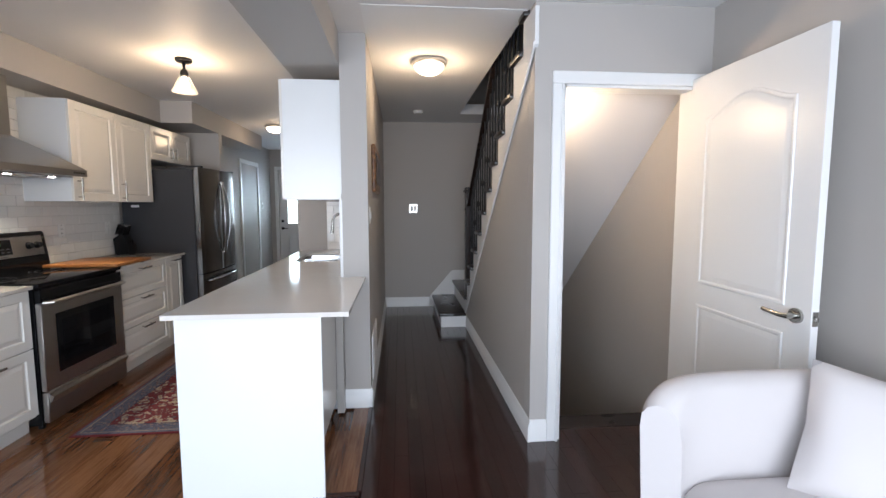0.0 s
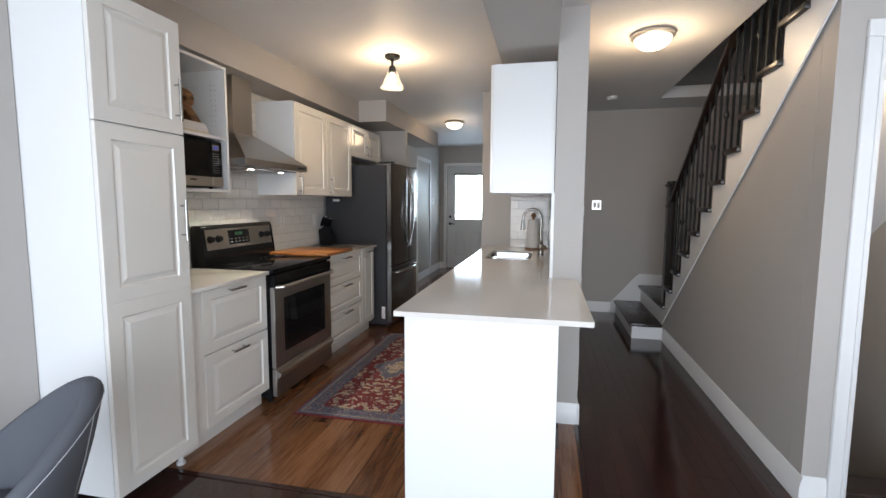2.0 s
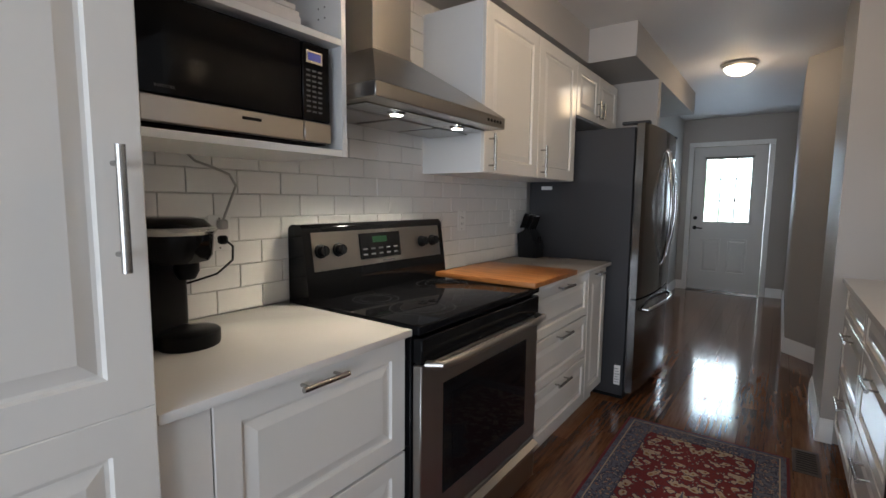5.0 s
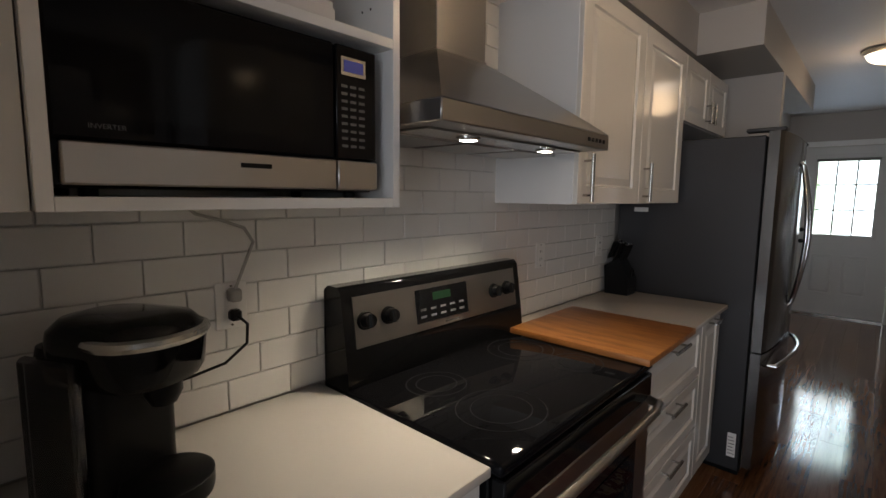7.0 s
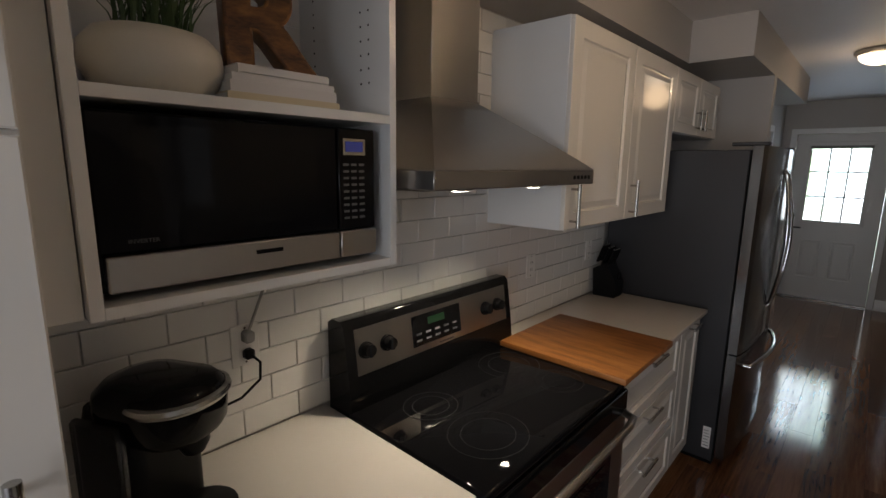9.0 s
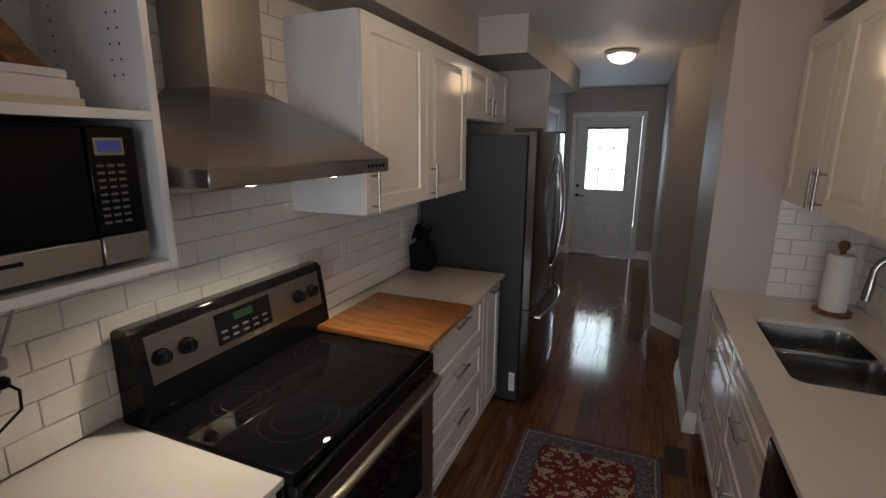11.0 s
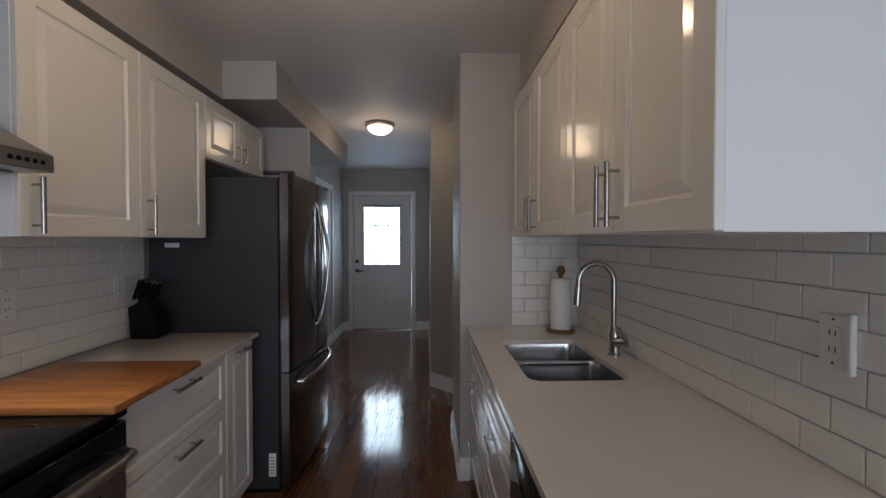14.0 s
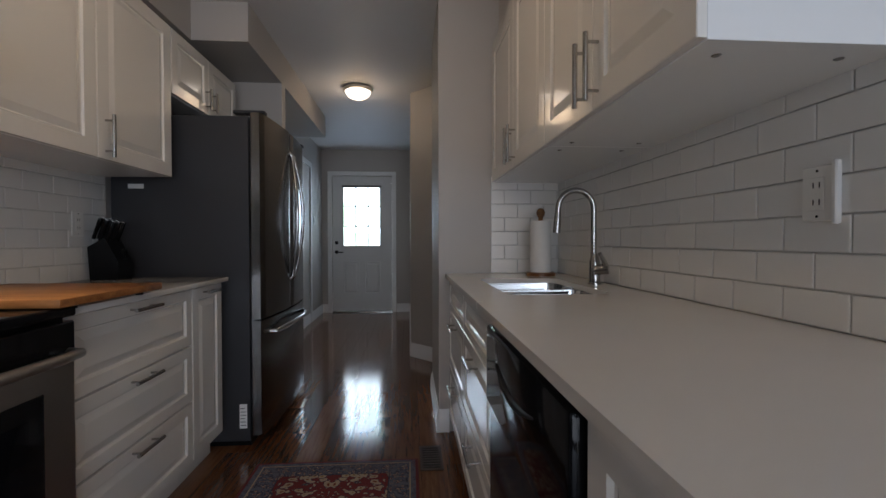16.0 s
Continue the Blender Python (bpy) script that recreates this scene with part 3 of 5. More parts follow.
for y in (RY0 + 0.04, RY1 - 0.04):
    for x in (-2.84, -2.32):
        part("foot", rod((x, y, 0), (x, y, 0.032), 0.018), BPLAST, r)

r.location.y += 0.03

# fridge
f = thing("fridge", "stainless french-door fridge with grey sides", "fridge", (-2.5, 5.25, 0))
FY0, FY1 = 4.765, 5.705
part("body", box(-2.88, -2.165, FY0, FY1, 0.03, 1.765, 0.004), FSIDE, f, "textured grey case")


def bowed(y0, y1, z0, z1):
    bm = bmesh.new()
    mid, half = (FY0 + FY1) / 2, (FY1 - FY0) / 2
    ys = [y0 + (y1 - y0) * i / 10 for i in range(11)]
    pts = [(-2.155, y0), *[(-2.068 - 0.035 * ((y - mid) / half) ** 2 - (0.006 if i in (0, 10) else 0), y) for i, y in enumerate(ys)], (-2.155, y1)]
    return loft(bm, [[(x, y, z) for x, y in pts] for z in (z0, z1)])


MID = 5.235
for y0, y1, hy in ((FY0, MID - 0.003, MID - 0.035), (MID + 0.003, FY1, MID + 0.035)):
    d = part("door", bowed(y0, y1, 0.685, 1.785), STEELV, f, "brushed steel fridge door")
    s = -1 if hy < MID else 1
    pts = [(-2.075, hy, 0.86)] + [(-2.055 + 0.045 * math.sin(math.pi * q / 12), hy + s * 0.05 * math.sin(math.pi * q / 12) - s * 0.012, 0.88 + 0.76 * q / 12) for q in range(13)] + [(-2.075, hy, 1.66)]
    part("handle", tube(bmesh.new(), pts, 0.011, 12), CHROME, d, "bowed polished handle")
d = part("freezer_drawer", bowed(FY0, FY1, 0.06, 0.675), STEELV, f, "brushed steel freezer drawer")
pts = [(-2.09, FY0 + 0.10, 0.60)] + [(-2.06 + 0.05 * math.sin(math.pi * q / 12), FY0 + 0.10 + 0.70 * q / 12, 0.60 + 0.015 * math.sin(math.pi * q / 12)) for q in range(13)] + [(-2.09, FY1 - 0.10, 0.60)]
part("handle", tube(bmesh.new(), pts, 0.013, 12), CHROME, d, "bowed polished handle")
for y in (FY0 + 0.03, FY1 - 0.08):
    part("hinge_cover", box(-2.26, -2.09, y, y + 0.05, 1.786, 1.805, 0.004), FSIDE, f)
part("kick_grille", box(-2.5, -2.17, FY0 + 0.02, FY1 - 0.02, 0, 0.055), BPLAST, f)
part("sticker", box(-2.225, -2.185, FY0 - 0.001, FY0, 0.10, 0.23), PAPER, f, "white paper energy sticker")
for k in range(6):
    part("print", box(-2.22, -2.19 - 0.004 * (k % 3), FY0 - 0.0016, FY0 - 0.001, 0.115 + 0.018 * k, 0.119 + 0.018 * k), PRINT, f)
part("sticker", box(-2.79, -2.71, FY0 - 0.001, FY0, 1.378, 1.402), PAPER, f, "small white label")

# ---- kitchen: peninsula ----
PE = -1.052
W_ = west(PE)
c = thing("peninsula_end_panel", "plain white peninsula end panel", "cabinet panel", (-0.74, 2.12, 0))
part("panel", box(PE - 0.005, -0.395, 2.075, 2.095, 0, 0.892, 0.001), PANEL, c)
c = carcass("base_cabinet", "off-white peninsula cabinet with one door", 2.097, 2.93, 0.10, 0.892, PE + 0.002, -0.46)
front(c, W_, 2.11, 2.925, 0.112, 0.888)
plinth(c, PE + 0.06, -0.5, 2.097, 2.93)
dw = thing("dishwasher", "glossy black built-in dishwasher under the worktop", "dishwasher", (-0.8, 3.36, 0))
part("body", box(PE + 0.01, -0.5, 2.936, 3.568, 0.09, 0.865), BPLAST, dw)
d = part("door", box(PE - 0.026, PE + 0.008, 2.942, 3.562, 0.12, 0.66, 0.006), BLACK, dw, "glossy black door")
k = part("control_panel", box(PE - 0.037, PE + 0.008, 2.942, 3.562, 0.665, 0.875, 0.01, 2), BLACK, dw, "glossy black control panel")
part("pocket_handle", tube(bmesh.new(), [(PE - 0.037, 3.10 + 0.033 * q, 0.80 - 0.03 * math.sin(math.pi * q / 10)) for q in range(11)], [0.002 + 0.006 * math.sin(math.pi * q / 10) for q in range(11)], 8), BPLAST, k, "scooped pocket handle")
part("end_cap", box(PE - 0.025, PE + 0.006, 2.9425, 2.99, 0.50, 0.6598, 0.002), NICKEL, dw)
part("kick_panel", box(PE + 0.02, PE + 0.06, 2.942, 3.562, 0, 0.088), BPLAST, dw)
c = carcass("base_cabinet", "off-white sink cabinet with drawers", 3.575, 4.865, 0.10, 0.70, PE + 0.002, -0.46)
part("front_rail", box(PE + 0.002, PE + 0.02, 3.575, 4.865, 0.70, 0.892), CAB, c)
for y0, y1 in ((3.578, 4.20), (4.205, 4.86)):
    front(c, W_, y0, y1, 0.112, 0.40, ((y0 + y1) / 2, 0.35, False), "drawer_front", 0.045, 0.16)
    front(c, W_, y0, y1, 0.405, 0.72, ((y0 + y1) / 2, 0.67, False), "drawer_front", 0.045, 0.16)
    front(c, W_, y0, y1, 0.725, 0.888, None, "drawer_front", 0.03)
plinth(c, PE + 0.06, -0.5, 3.575, 4.865)

# worktop with a real cut-out for the sink
SKX0, SKX1, SKY0, SKY1 = -0.955, -0.572, 3.865, 4.50
bm = bmesh.new()


def rounded(x0, x1, y0, y1, r, n=5):
    out = []
    for cx, cy, a in ((x1 - r, y0 + r, -90), (x1 - r, y1 - r, 0), (x0 + r, y1 - r, 90), (x0 + r, y0 + r, 180)):
        for i in range(n + 1):
            t = radians(a + 90 * i / n)
            out.append((cx + r * math.cos(t), cy + r * math.sin(t)))
    return out


cx0, cx1, cy0, cy1 = -1.092, -0.412, 3.022, 4.878
inner = rounded(SKX0, SKX1, SKY0, SKY1, 0.05)


def outer_of(p):
    """The matching point of the worktop's outline round the cut-out."""
    mx, my = (SKX0 + SKX1) / 2, (SKY0 + SKY1) / 2
    dx, dy = (p[0] - mx) / (SKX1 - SKX0), (p[1] - my) / (SKY1 - SKY0)
    if abs(dx) > abs(dy):
        return (cx1 if dx > 0 else cx0, my + dy / abs(dx) * ((cy1 - my) if dy > 0 else (my - 3.7)))
    return (mx + dx / abs(dy) * ((cx1 - mx) if dx > 0 else (mx - cx0)), cy1 if dy > 0 else 3.7)


outer = [outer_of(p) for p in inner]
loft(bm, [[(*p, 0.893) for p in inner], [(*p, 0.915) for p in inner], [(*p, 0.915) for p in outer], [(*p, 0.893) for p in outer], [(*p, 0.893) for p in inner]], False, False)
bx(bm, cx0, cx1, 3.022, 3.70, 0.893, 0.915)
loft(bm, [[(x, y, z) for x, y in ((-1.092, 2.032), (-0.26, 2.032), (-0.26, 3.016), (-0.41, 3.016), (-0.41, 3.022), (-1.092, 3.022))] for z in (0.893, 0.915)])
single("countertop", bm, QUARTZ, "cream quartz peninsula worktop with breakfast overhang", "countertop")

s = thing("sink", "undermount stainless double-bowl sink", "sink", (-0.8, 4.16, 0.70))
for y0, y1 in ((SKY0 - 0.004, 4.185), (4.205, SKY1 + 0.004)):
    bm = bmesh.new()
    loft(bm, [[(*p, z) for p in rounded(SKX0 - 0.004 + i, SKX1 + 0.004 - i, y0 + i, y1 - i, rr)] for i, rr, z in ((-0.006, 0.055, 0.8925), (0, 0.05, 0.8925), (0.004, 0.05, 0.86), (0.01, 0.05, 0.74), (0.03, 0.04, 0.725), (0.12, 0.02, 0.72))], False, True)
    b = part("bowl", bm, CHROME, s, "brushed steel bowl")
    bm = bmesh.new()
    lathe(bm, (-0.80, (y0 + y1) / 2, 0.7205), [(0.04, 0), (0.038, 0.003), (0.026, 0.002)], 24)
    part("drain", bm, NICKEL, b)
part("divider", box(SKX0, SKX1, 4.183, 4.207, 0.78, 0.89, 0.004), CHROME, s)

t = thing("faucet", "brushed nickel pull-down gooseneck faucet", "faucet", (-0.52, 4.205, 0.915))
bm = bmesh.new()
lathe(bm, (-0.52, 4.205, 0.915), [(0.029, 0), (0.029, 0.008), (0.024, 0.012), (0.024, 0.09), (0.018, 0.115), (0.013, 0.13)], 22)
part("base", bm, NICKEL, t)
pts = [(-0.525, 4.205, 1.03), (-0.525, 4.205, 1.14)] + [(-0.604 + 0.079 * math.cos(math.pi * k / 14), 4.205, 1.238 + 0.079 * math.sin(math.pi * k / 14)) for k in range(15)] + [(-0.684, 4.205, 1.215)]
part("spout", tube(bmesh.new(), pts, 0.0125, 14), NICKEL, t)
part("spray_head", tube(bmesh.new(), [(-0.684, 4.205, 1.218), (-0.686, 4.205, 1.19), (-0.690, 4.205, 1.135)], (0.0135, 0.016, 0.0165), 14), NICKEL, t)
part("hub", tube(bmesh.new(), [(-0.53, 4.185, 0.975), (-0.482, 4.155, 0.985)], (0.02, 0.024), 14), NICKEL, t)
part("lever", tube(bmesh.new(), [(-0.49, 4.155, 0.99), (-0.515, 4.13, 1.02), (-0.54, 4.11, 1.05)], (0.012, 0.010, 0.007), 12), CHROME, t)

t.location.x += 0.025
t = thing("paper_towel_holder", "white paper towel roll on a wooden holder", "paper towels", (-0.58, 4.70, 0.915))
bm = bmesh.new()
lathe(bm, (-0.58, 4.70, 0.915), [(0.08, 0), (0.08, 0.014), (0.075, 0.018)], 30)
part("base", bm, TWOOD, t)
bm = bmesh.new()
lathe(bm, (-0.58, 4.70, 0.933), [(0.055, 0), (0.056, 0.01), (0.056, 0.265), (0.054, 0.275), (0.02, 0.275)], 30)
part("roll", bm, PAPER, t, "white paper roll")
bm = bmesh.new()
lathe(bm, (-0.58, 4.70, 1.205), [(0.012, 0), (0.012, 0.02), (0.022, 0.035), (0.024, 0.05), (0.016, 0.068), (0.006, 0.072)], 18)
part("finial", bm, TWOOD, t, "turned wooden finial")

# wall cabinets over the peninsula
UW = west(-0.80)
for y0, y1, ys in ((3.075, 3.895, 3.49), (3.897, 4.872, 4.36)):
    c = carcass("wall_cabinet", "off-white two-door wall cabinet over the peninsula", y0, y1, 1.435, 2.222, -0.80, -0.413, PANEL)
    front(c, UW, y0, ys, 1.437, 2.22, (ys - 0.035, 1.54, True), hlen=0.17, rail=0.065)
    front(c, UW, ys, y1, 1.437, 2.22, (ys + 0.035, 1.54, True), hlen=0.17, rail=0.065)
    for y in (y0 + 0.06, y1 - 0.06):
        for x in (-0.74, -0.50):
            bm = bmesh.new()
            lathe(bm, (x, y, 1.4335), [(0.007, 0), (0.009, 0.0016)], 14)
            part("screw_cap", bm, NICKEL, c)

# ---- kitchen: loose things ----
b = single("cutting_board", box(-2.765, -2.225, 3.575, 4.05, 0.927, 0.951, 0.004, 2), BAMBOO, "warm bamboo cutting board beside the range", "cutting board")
for x in (-2.68, -2.26):
    for y in (3.665, 3.97):
        part("foot", rod((x, y, 0.915), (x, y, 0.9275), 0.012), BPLAST, b)

k = thing("knife_block", "black knife block filled with steel-capped knives", "knife block", (-2.76, 4.60, 0.915))
bm = bmesh.new()
prof = [(-2.83, 0.915), (-2.70, 0.915), (-2.695, 1.0), (-2.76, 1.12), (-2.84, 1.075)]
loft(bm, [[(x, y, z) for x, z in prof] for y in (4.545, 4.655)])
part("block", bm, BPLAST, k)
for r_ in range(3):
    for c_ in range(3):
        o = Vector((-2.775 + 0.028 * (r_ - 1) - 0.022, 4.565 + 0.035 * c_, 1.095 - 0.02 * (1 - r_) * -1))
        d_ = Vector((0.35, 0, 0.94)).normalized()
        kn = part("knife", tube(bmesh.new(), [o, o + d_ * 0.09, o + d_ * (0.105 + 0.012 * r_)], (0.008, 0.010, 0.009), 8), BLACK, k, "black knife handle")
        part("rivet_cap", tube(bmesh.new(), [o + d_ * (0.105 + 0.012 * r_), o + d_ * (0.109 + 0.012 * r_)], 0.0085, 8), NICKEL, kn)
part("scissors", tube(bmesh.new(), [(-2.70, 4.60 + 0.018 * math.cos(a * 0.6), 1.04 + 0.024 * math.sin(a * 0.6)) for a in range(11)], 0.005, 6), BPLAST, k, "black scissor loop")

k.location.x -= 0.03
k.location.y += 0.04

c = thing("coffee_maker", "black pod coffee maker with a silver lid ring", "coffee maker", (-2.76, 2.30, 0.915))
bm = bmesh.new()
loft(bm, [[(*p, z) for p in rounded(-2.885 + i, -2.745 - i, 2.215 + i, 2.385 - i, 0.03)] for z, i in ((0.915, 0), (1.17, 0), (1.20, 0.004))])
part("body", bm, BPLAST, c)
bm = bmesh.new()
loft(bm, [[(*p, z) for p in rounded(-2.885 + i, -2.635 - i, 2.21 + i, 2.39 - i, 0.078 - i * 0.8, 8)] for z, i in ((1.135, 0.012), (1.15, 0.004), (1.20, 0), (1.225, 0.004), (1.243, 0.02), (1.25, 0.05))])
part("head", bm, BLACK, c)
bm = tube(bmesh.new(), [(-2.715 + 0.082 * math.cos(radians(a)), 2.30 + 0.086 * math.sin(radians(a)), 1.214) for a in range(-115, 116, 10)], 0.011, 8)
part("lid_ring", bm, NICKEL, c, "silver handle ring")
bm = bmesh.new()
lathe(bm, (-2.69, 2.30, 0.915), [(0.072, 0), (0.074, 0.01), (0.074, 0.035), (0.068, 0.04)], 26)
part("drip_tray", bm, BPLAST, c)
bm = bmesh.new()
lathe(bm, (-2.69, 2.30, 1.09), [(0.02, 0), (0.03, 0.02), (0.03, 0.047)], 18)
part("spout", bm, BPLAST, c)
part("water_tank", box(-2.87, -2.75, 2.195, 2.214, 0.93, 1.19, 0.006), glass_mat("smoked_plastic", 0.05, (0.35, 0.35, 0.37)), c, "smoky clear water tank")


c.location.x += 0.05
c.location.y += 0.095
c.rotation_euler.z = radians(28)


def outlet(y, z, x, s, label):
    """A decorator outlet plate on a wall that faces s along x."""
    o = thing("outlet", label, "outlet", (x, y, z))
    part("plate", box(x, x + s * 0.006, y - 0.036, y + 0.036, z - 0.058, z + 0.058, 0.002), PLATE, o)
    f_ = part("face", box(x + s * 0.006, x + s * 0.008, y - 0.017, y + 0.017, z - 0.034, z + 0.034, 0.001), PLATE, o)
    for dz in (-0.018, 0.018):
        for dy in (-0.007, 0.007):
            part("slot", box(x + s * 0.008, x + s * 0.0086, y + dy - 0.0012, y + dy + 0.0012, z + dz - 0.006, z + dz + 0.006), DARKGAP, f_)
    for dz in (-0.048, 0.048):
        part("screw", rod((x + s * 0.006, y, z + dz), (x + s * 0.007, y, z + dz), 0.003, 8), NICKEL, o)
    return o


TF = LX + 0.0112
outlet(2.632, 1.185, TF, 1, "white outlet on the tiled wall with two plugs")
outlet(3.968, 1.185, TF, 1, "white outlet on the tiled wall")
outlet(4.558, 1.185, TF, 1, "white outlet on the tiled wall by the fridge")
o = outlet(3.247, 1.20, -0.4212, -1, "white duplex outlet on the tiled wall")
part("side_cover", box(-0.436, -0.4212, 3.197, 3.21, 1.135, 1.265, 0.003), PLATE, o)
cord = thing("power_cord", "grey microwave cord plugged into the outlet", "cord", (TF, 2.632, 1.20))
part("plug", box(TF + 0.009, TF + 0.04, 2.619, 2.645, 1.198, 1.23, 0.005), mat("grey_rubber", (0.35, 0.34, 0.32), 0.6), cord)
part("cable", tube(bmesh.new(), [(TF + 0.03, 2.632, 1.228), (TF + 0.03, 2.657, 1.29), (TF + 0.03, 2.677, 1.34), (TF + 0.03, 2.657, 1.375), (TF + 0.03, 2.607, 1.395), (TF + 0.03, 2.557, 1.41), (TF + 0.03, 2.527, 1.44)], 0.0038, 8), bpy.data.materials["grey_rubber"], cord)
cord = thing("power_cord", "black coffee maker cord plugged into the outlet", "cord", (TF, 2.632, 1.15))
part("plug", box(TF + 0.009, TF + 0.035, 2.62, 2.646, 1.15, 1.178, 0.006), BPLAST, cord)
part("cable", tube(bmesh.new(), [(TF + 0.034, 2.635, 1.163), (TF + 0.055, 2.647, 1.145), (TF + 0.06, 2.642, 1.10), (TF + 0.05, 2.597, 1.06), (TF + 0.03, 2.527, 1.04), (TF + 0.025, 2.487, 1.035), (TF + 0.025, 2.457, 1.03)], 0.0035, 8), BPLAST, cord)

# shelf things
z = 1.782
for w_, h_, col, lab in ((0.0, 0.018, (0.62, 0.54, 0.38), "tan"), (0.006, 0.021, (0.68, 0.66, 0.66), "white"), (0.010, 0.013, (0.72, 0.70, 0.70), "white"), (0.022, 0.018, (0.70, 0.69, 0.68), "white")):
    bk = thing("book", lab + " hardback book lying in a stack", "book", (-2.67, 2.57, z), "books on the shelf")
    part("pages", box(-2.775 + w_, -2.573, 2.502 + w_, 2.722 - w_, z + 0.0025, z + h_ - 0.0025), PAPER, bk)
    cm = mat("book_cover_" + str(int(w_ * 1000)), col, 0.5)
    bm = box(-2.78 + w_, -2.57 - w_ * 0.3, 2.50 + w_, 2.725 - w_, z, z + 0.0025)
    bx(bm, -2.78 + w_, -2.57 - w_ * 0.3, 2.50 + w_, 2.725 - w_, z + h_ - 0.0025, z + h_)
    bx(bm, -2.573, -2.57 - w_ * 0.3 + 0.0005, 2.50 + w_, 2.725 - w_, z + 0.0025, z + h_ - 0.0025)
    part("cover", bm, cm, bk)
    z += h_
lt = bpy.data.curves.new("carved_letter", "FONT")
lt.body, lt.size, lt.extrude, lt.bevel_depth, lt.offset = "R", 0.25, 0.03, 0.006, 0.006
lt.materials.append(TWOOD)
ob = new("carved_letter", lt)
ob.matrix_world = PLAN @ Matrix(((0.25, 0, 0.968, -2.66), (0.968, 0, -0.25, 2.525), (0, 1, 0, z + 0.006), (0, 0, 0, 1)))
tagged(ob, "brown carved wooden letter R on the books", "ornament")
pl = thing("potted_grass", "green grass plant in a cream ceramic bowl", "potted plant", (-2.665, 2.42, 1.782))
bm = bmesh.new()
lathe(bm, (-2.665, 2.42, 1.782), [(0.07, 0), (0.095, 0.02), (0.108, 0.05), (0.104, 0.085), (0.085, 0.108), (0.075, 0.112), (0.07, 0.105), (0.0, 0.09)], 30, True, False)
part("pot", bm, CREAM, pl)
rnd = random.Random(4)
bm = bmesh.new()
for q in range(110):
    a, le, sp = rnd.uniform(0, 2 * math.pi), rnd.uniform(0.12, 0.26), rnd.uniform(0.2, 1.0)
    o = Vector((-2.665 + rnd.uniform(-0.05, 0.05), 2.42 + rnd.uniform(-0.05, 0.05), 1.877))
    side = Vector((-math.sin(a), math.cos(a), 0)) * 0.0028
    prev = None
    for s_ in range(5):
        f_ = s_ / 4
        p_ = o + Vector((math.cos(a) * sp * le * 0.75 * f_ ** 1.5, math.sin(a) * sp * le * 0.75 * f_ ** 1.5, le * (f_ - 0.45 * sp * f_ ** 2.4)))
        p_.x = min(max(p_.x, -2.89), -2.40)
        p_.y = max(p_.y, 2.295)
        p_.z = min(p_.z, 2.20)
        w_ = side * (1 - f_ * 0.9)
        cur = (bm.verts.new(p_ - w_), bm.verts.new(p_ + w_))
        if prev:
            bm.faces.new((prev[0], prev[1], cur[1], cur[0]))
        prev = cur
part("grass_blades", bm, LEAF, pl, "thin arching green blades", kind="stuff")

# rug
m, ns, ls, pb = nodes_of("persian_rug_pile")
geo = ns.new("ShaderNodeNewGeometry")
mp = ns.new("ShaderNodeMapping")
mp.inputs["Location"].default_value = (1.565, -3.770, 0)
ls.new(geo.outputs["Position"], mp.inputs[0])
sep = ns.new("ShaderNodeSeparateXYZ")
ls.new(mp.outputs[0], sep.inputs[0])


def mth(op, a, b=None):
    n = ns.new("ShaderNodeMath")
    n.operation = op
    for s_, v in zip(n.inputs, (a, b)):
        if v is None:
            continue
        if hasattr(v, "is_output"):
            ls.new(v, s_)
        else:
            s_.default_value = v
    return n.outputs[0]


ax, ay = mth("ABSOLUTE", sep.outputs[0]), mth("ABSOLUTE", sep.outputs[1])
edge = mth("MINIMUM", mth("SUBTRACT", 0.377, ax), mth("SUBTRACT", 0.927, ay))
mirror = ns.new("ShaderNodeCombineXYZ")
ls.new(ax, mirror.inputs[0])
ls.new(ay, mirror.inputs[1])
warp = ns.new("ShaderNodeTexNoise")
warp.inputs["Scale"].default_value = 14
ls.new(mirror.outputs[0], warp.inputs["Vector"])
wv = ns.new("ShaderNodeMix")
wv.data_type = "RGBA"
wv.blend_type = "LINEAR_LIGHT"
wv.inputs[0].default_value = 0.035
ls.new(mirror.outputs[0], wv.inputs[6])
ls.new(warp.outputs["Color"], wv.inputs[7])


def cells(scale, feature="F1"):
    v = ns.new("ShaderNodeTexVoronoi")
    v.feature = feature
    v.inputs["Scale"].default_value = scale
    ls.new(wv.outputs[2], v.inputs["Vector"])
    return v


v1, v2, v3 = cells(21), cells(40), cells(56)
RED, NAVY, CRM, BLU, GOLD = (0.17, 0.012, 0.014), (0.035, 0.035, 0.07), (0.46, 0.37, 0.27), (0.13, 0.14, 0.19), (0.34, 0.22, 0.09)
flower = ramp(ns, ls, v1.outputs["Distance"], [(0.0, RED), (0.12, GOLD), (0.2, CRM), (0.36, CRM), (0.40, NAVY), (0.46, RED)])
scroll = ramp(ns, ls, v2.outputs["Distance"], [(0.0, CRM), (0.17, CRM), (0.22, NAVY), (0.3, RED), (0.7, RED)])
for e in (flower, scroll):
    e.node.color_ramp.interpolation = "CONSTANT"
pick = mth("GREATER_THAN", v1.outputs["Distance"], 0.45)
field = mix_rgb(ns, ls, pick, flower, scroll)
bord = ramp(ns, ls, v3.outputs["Distance"], [(0.0, CRM), (0.15, RED), (0.25, CRM), (0.32, BLU), (0.45, NAVY), (0.6, BLU)])
bord.node.color_ramp.interpolation = "CONSTANT"
dia = mth("ADD", mth("DIVIDE", ax, 0.21), mth("DIVIDE", ay, 0.34))
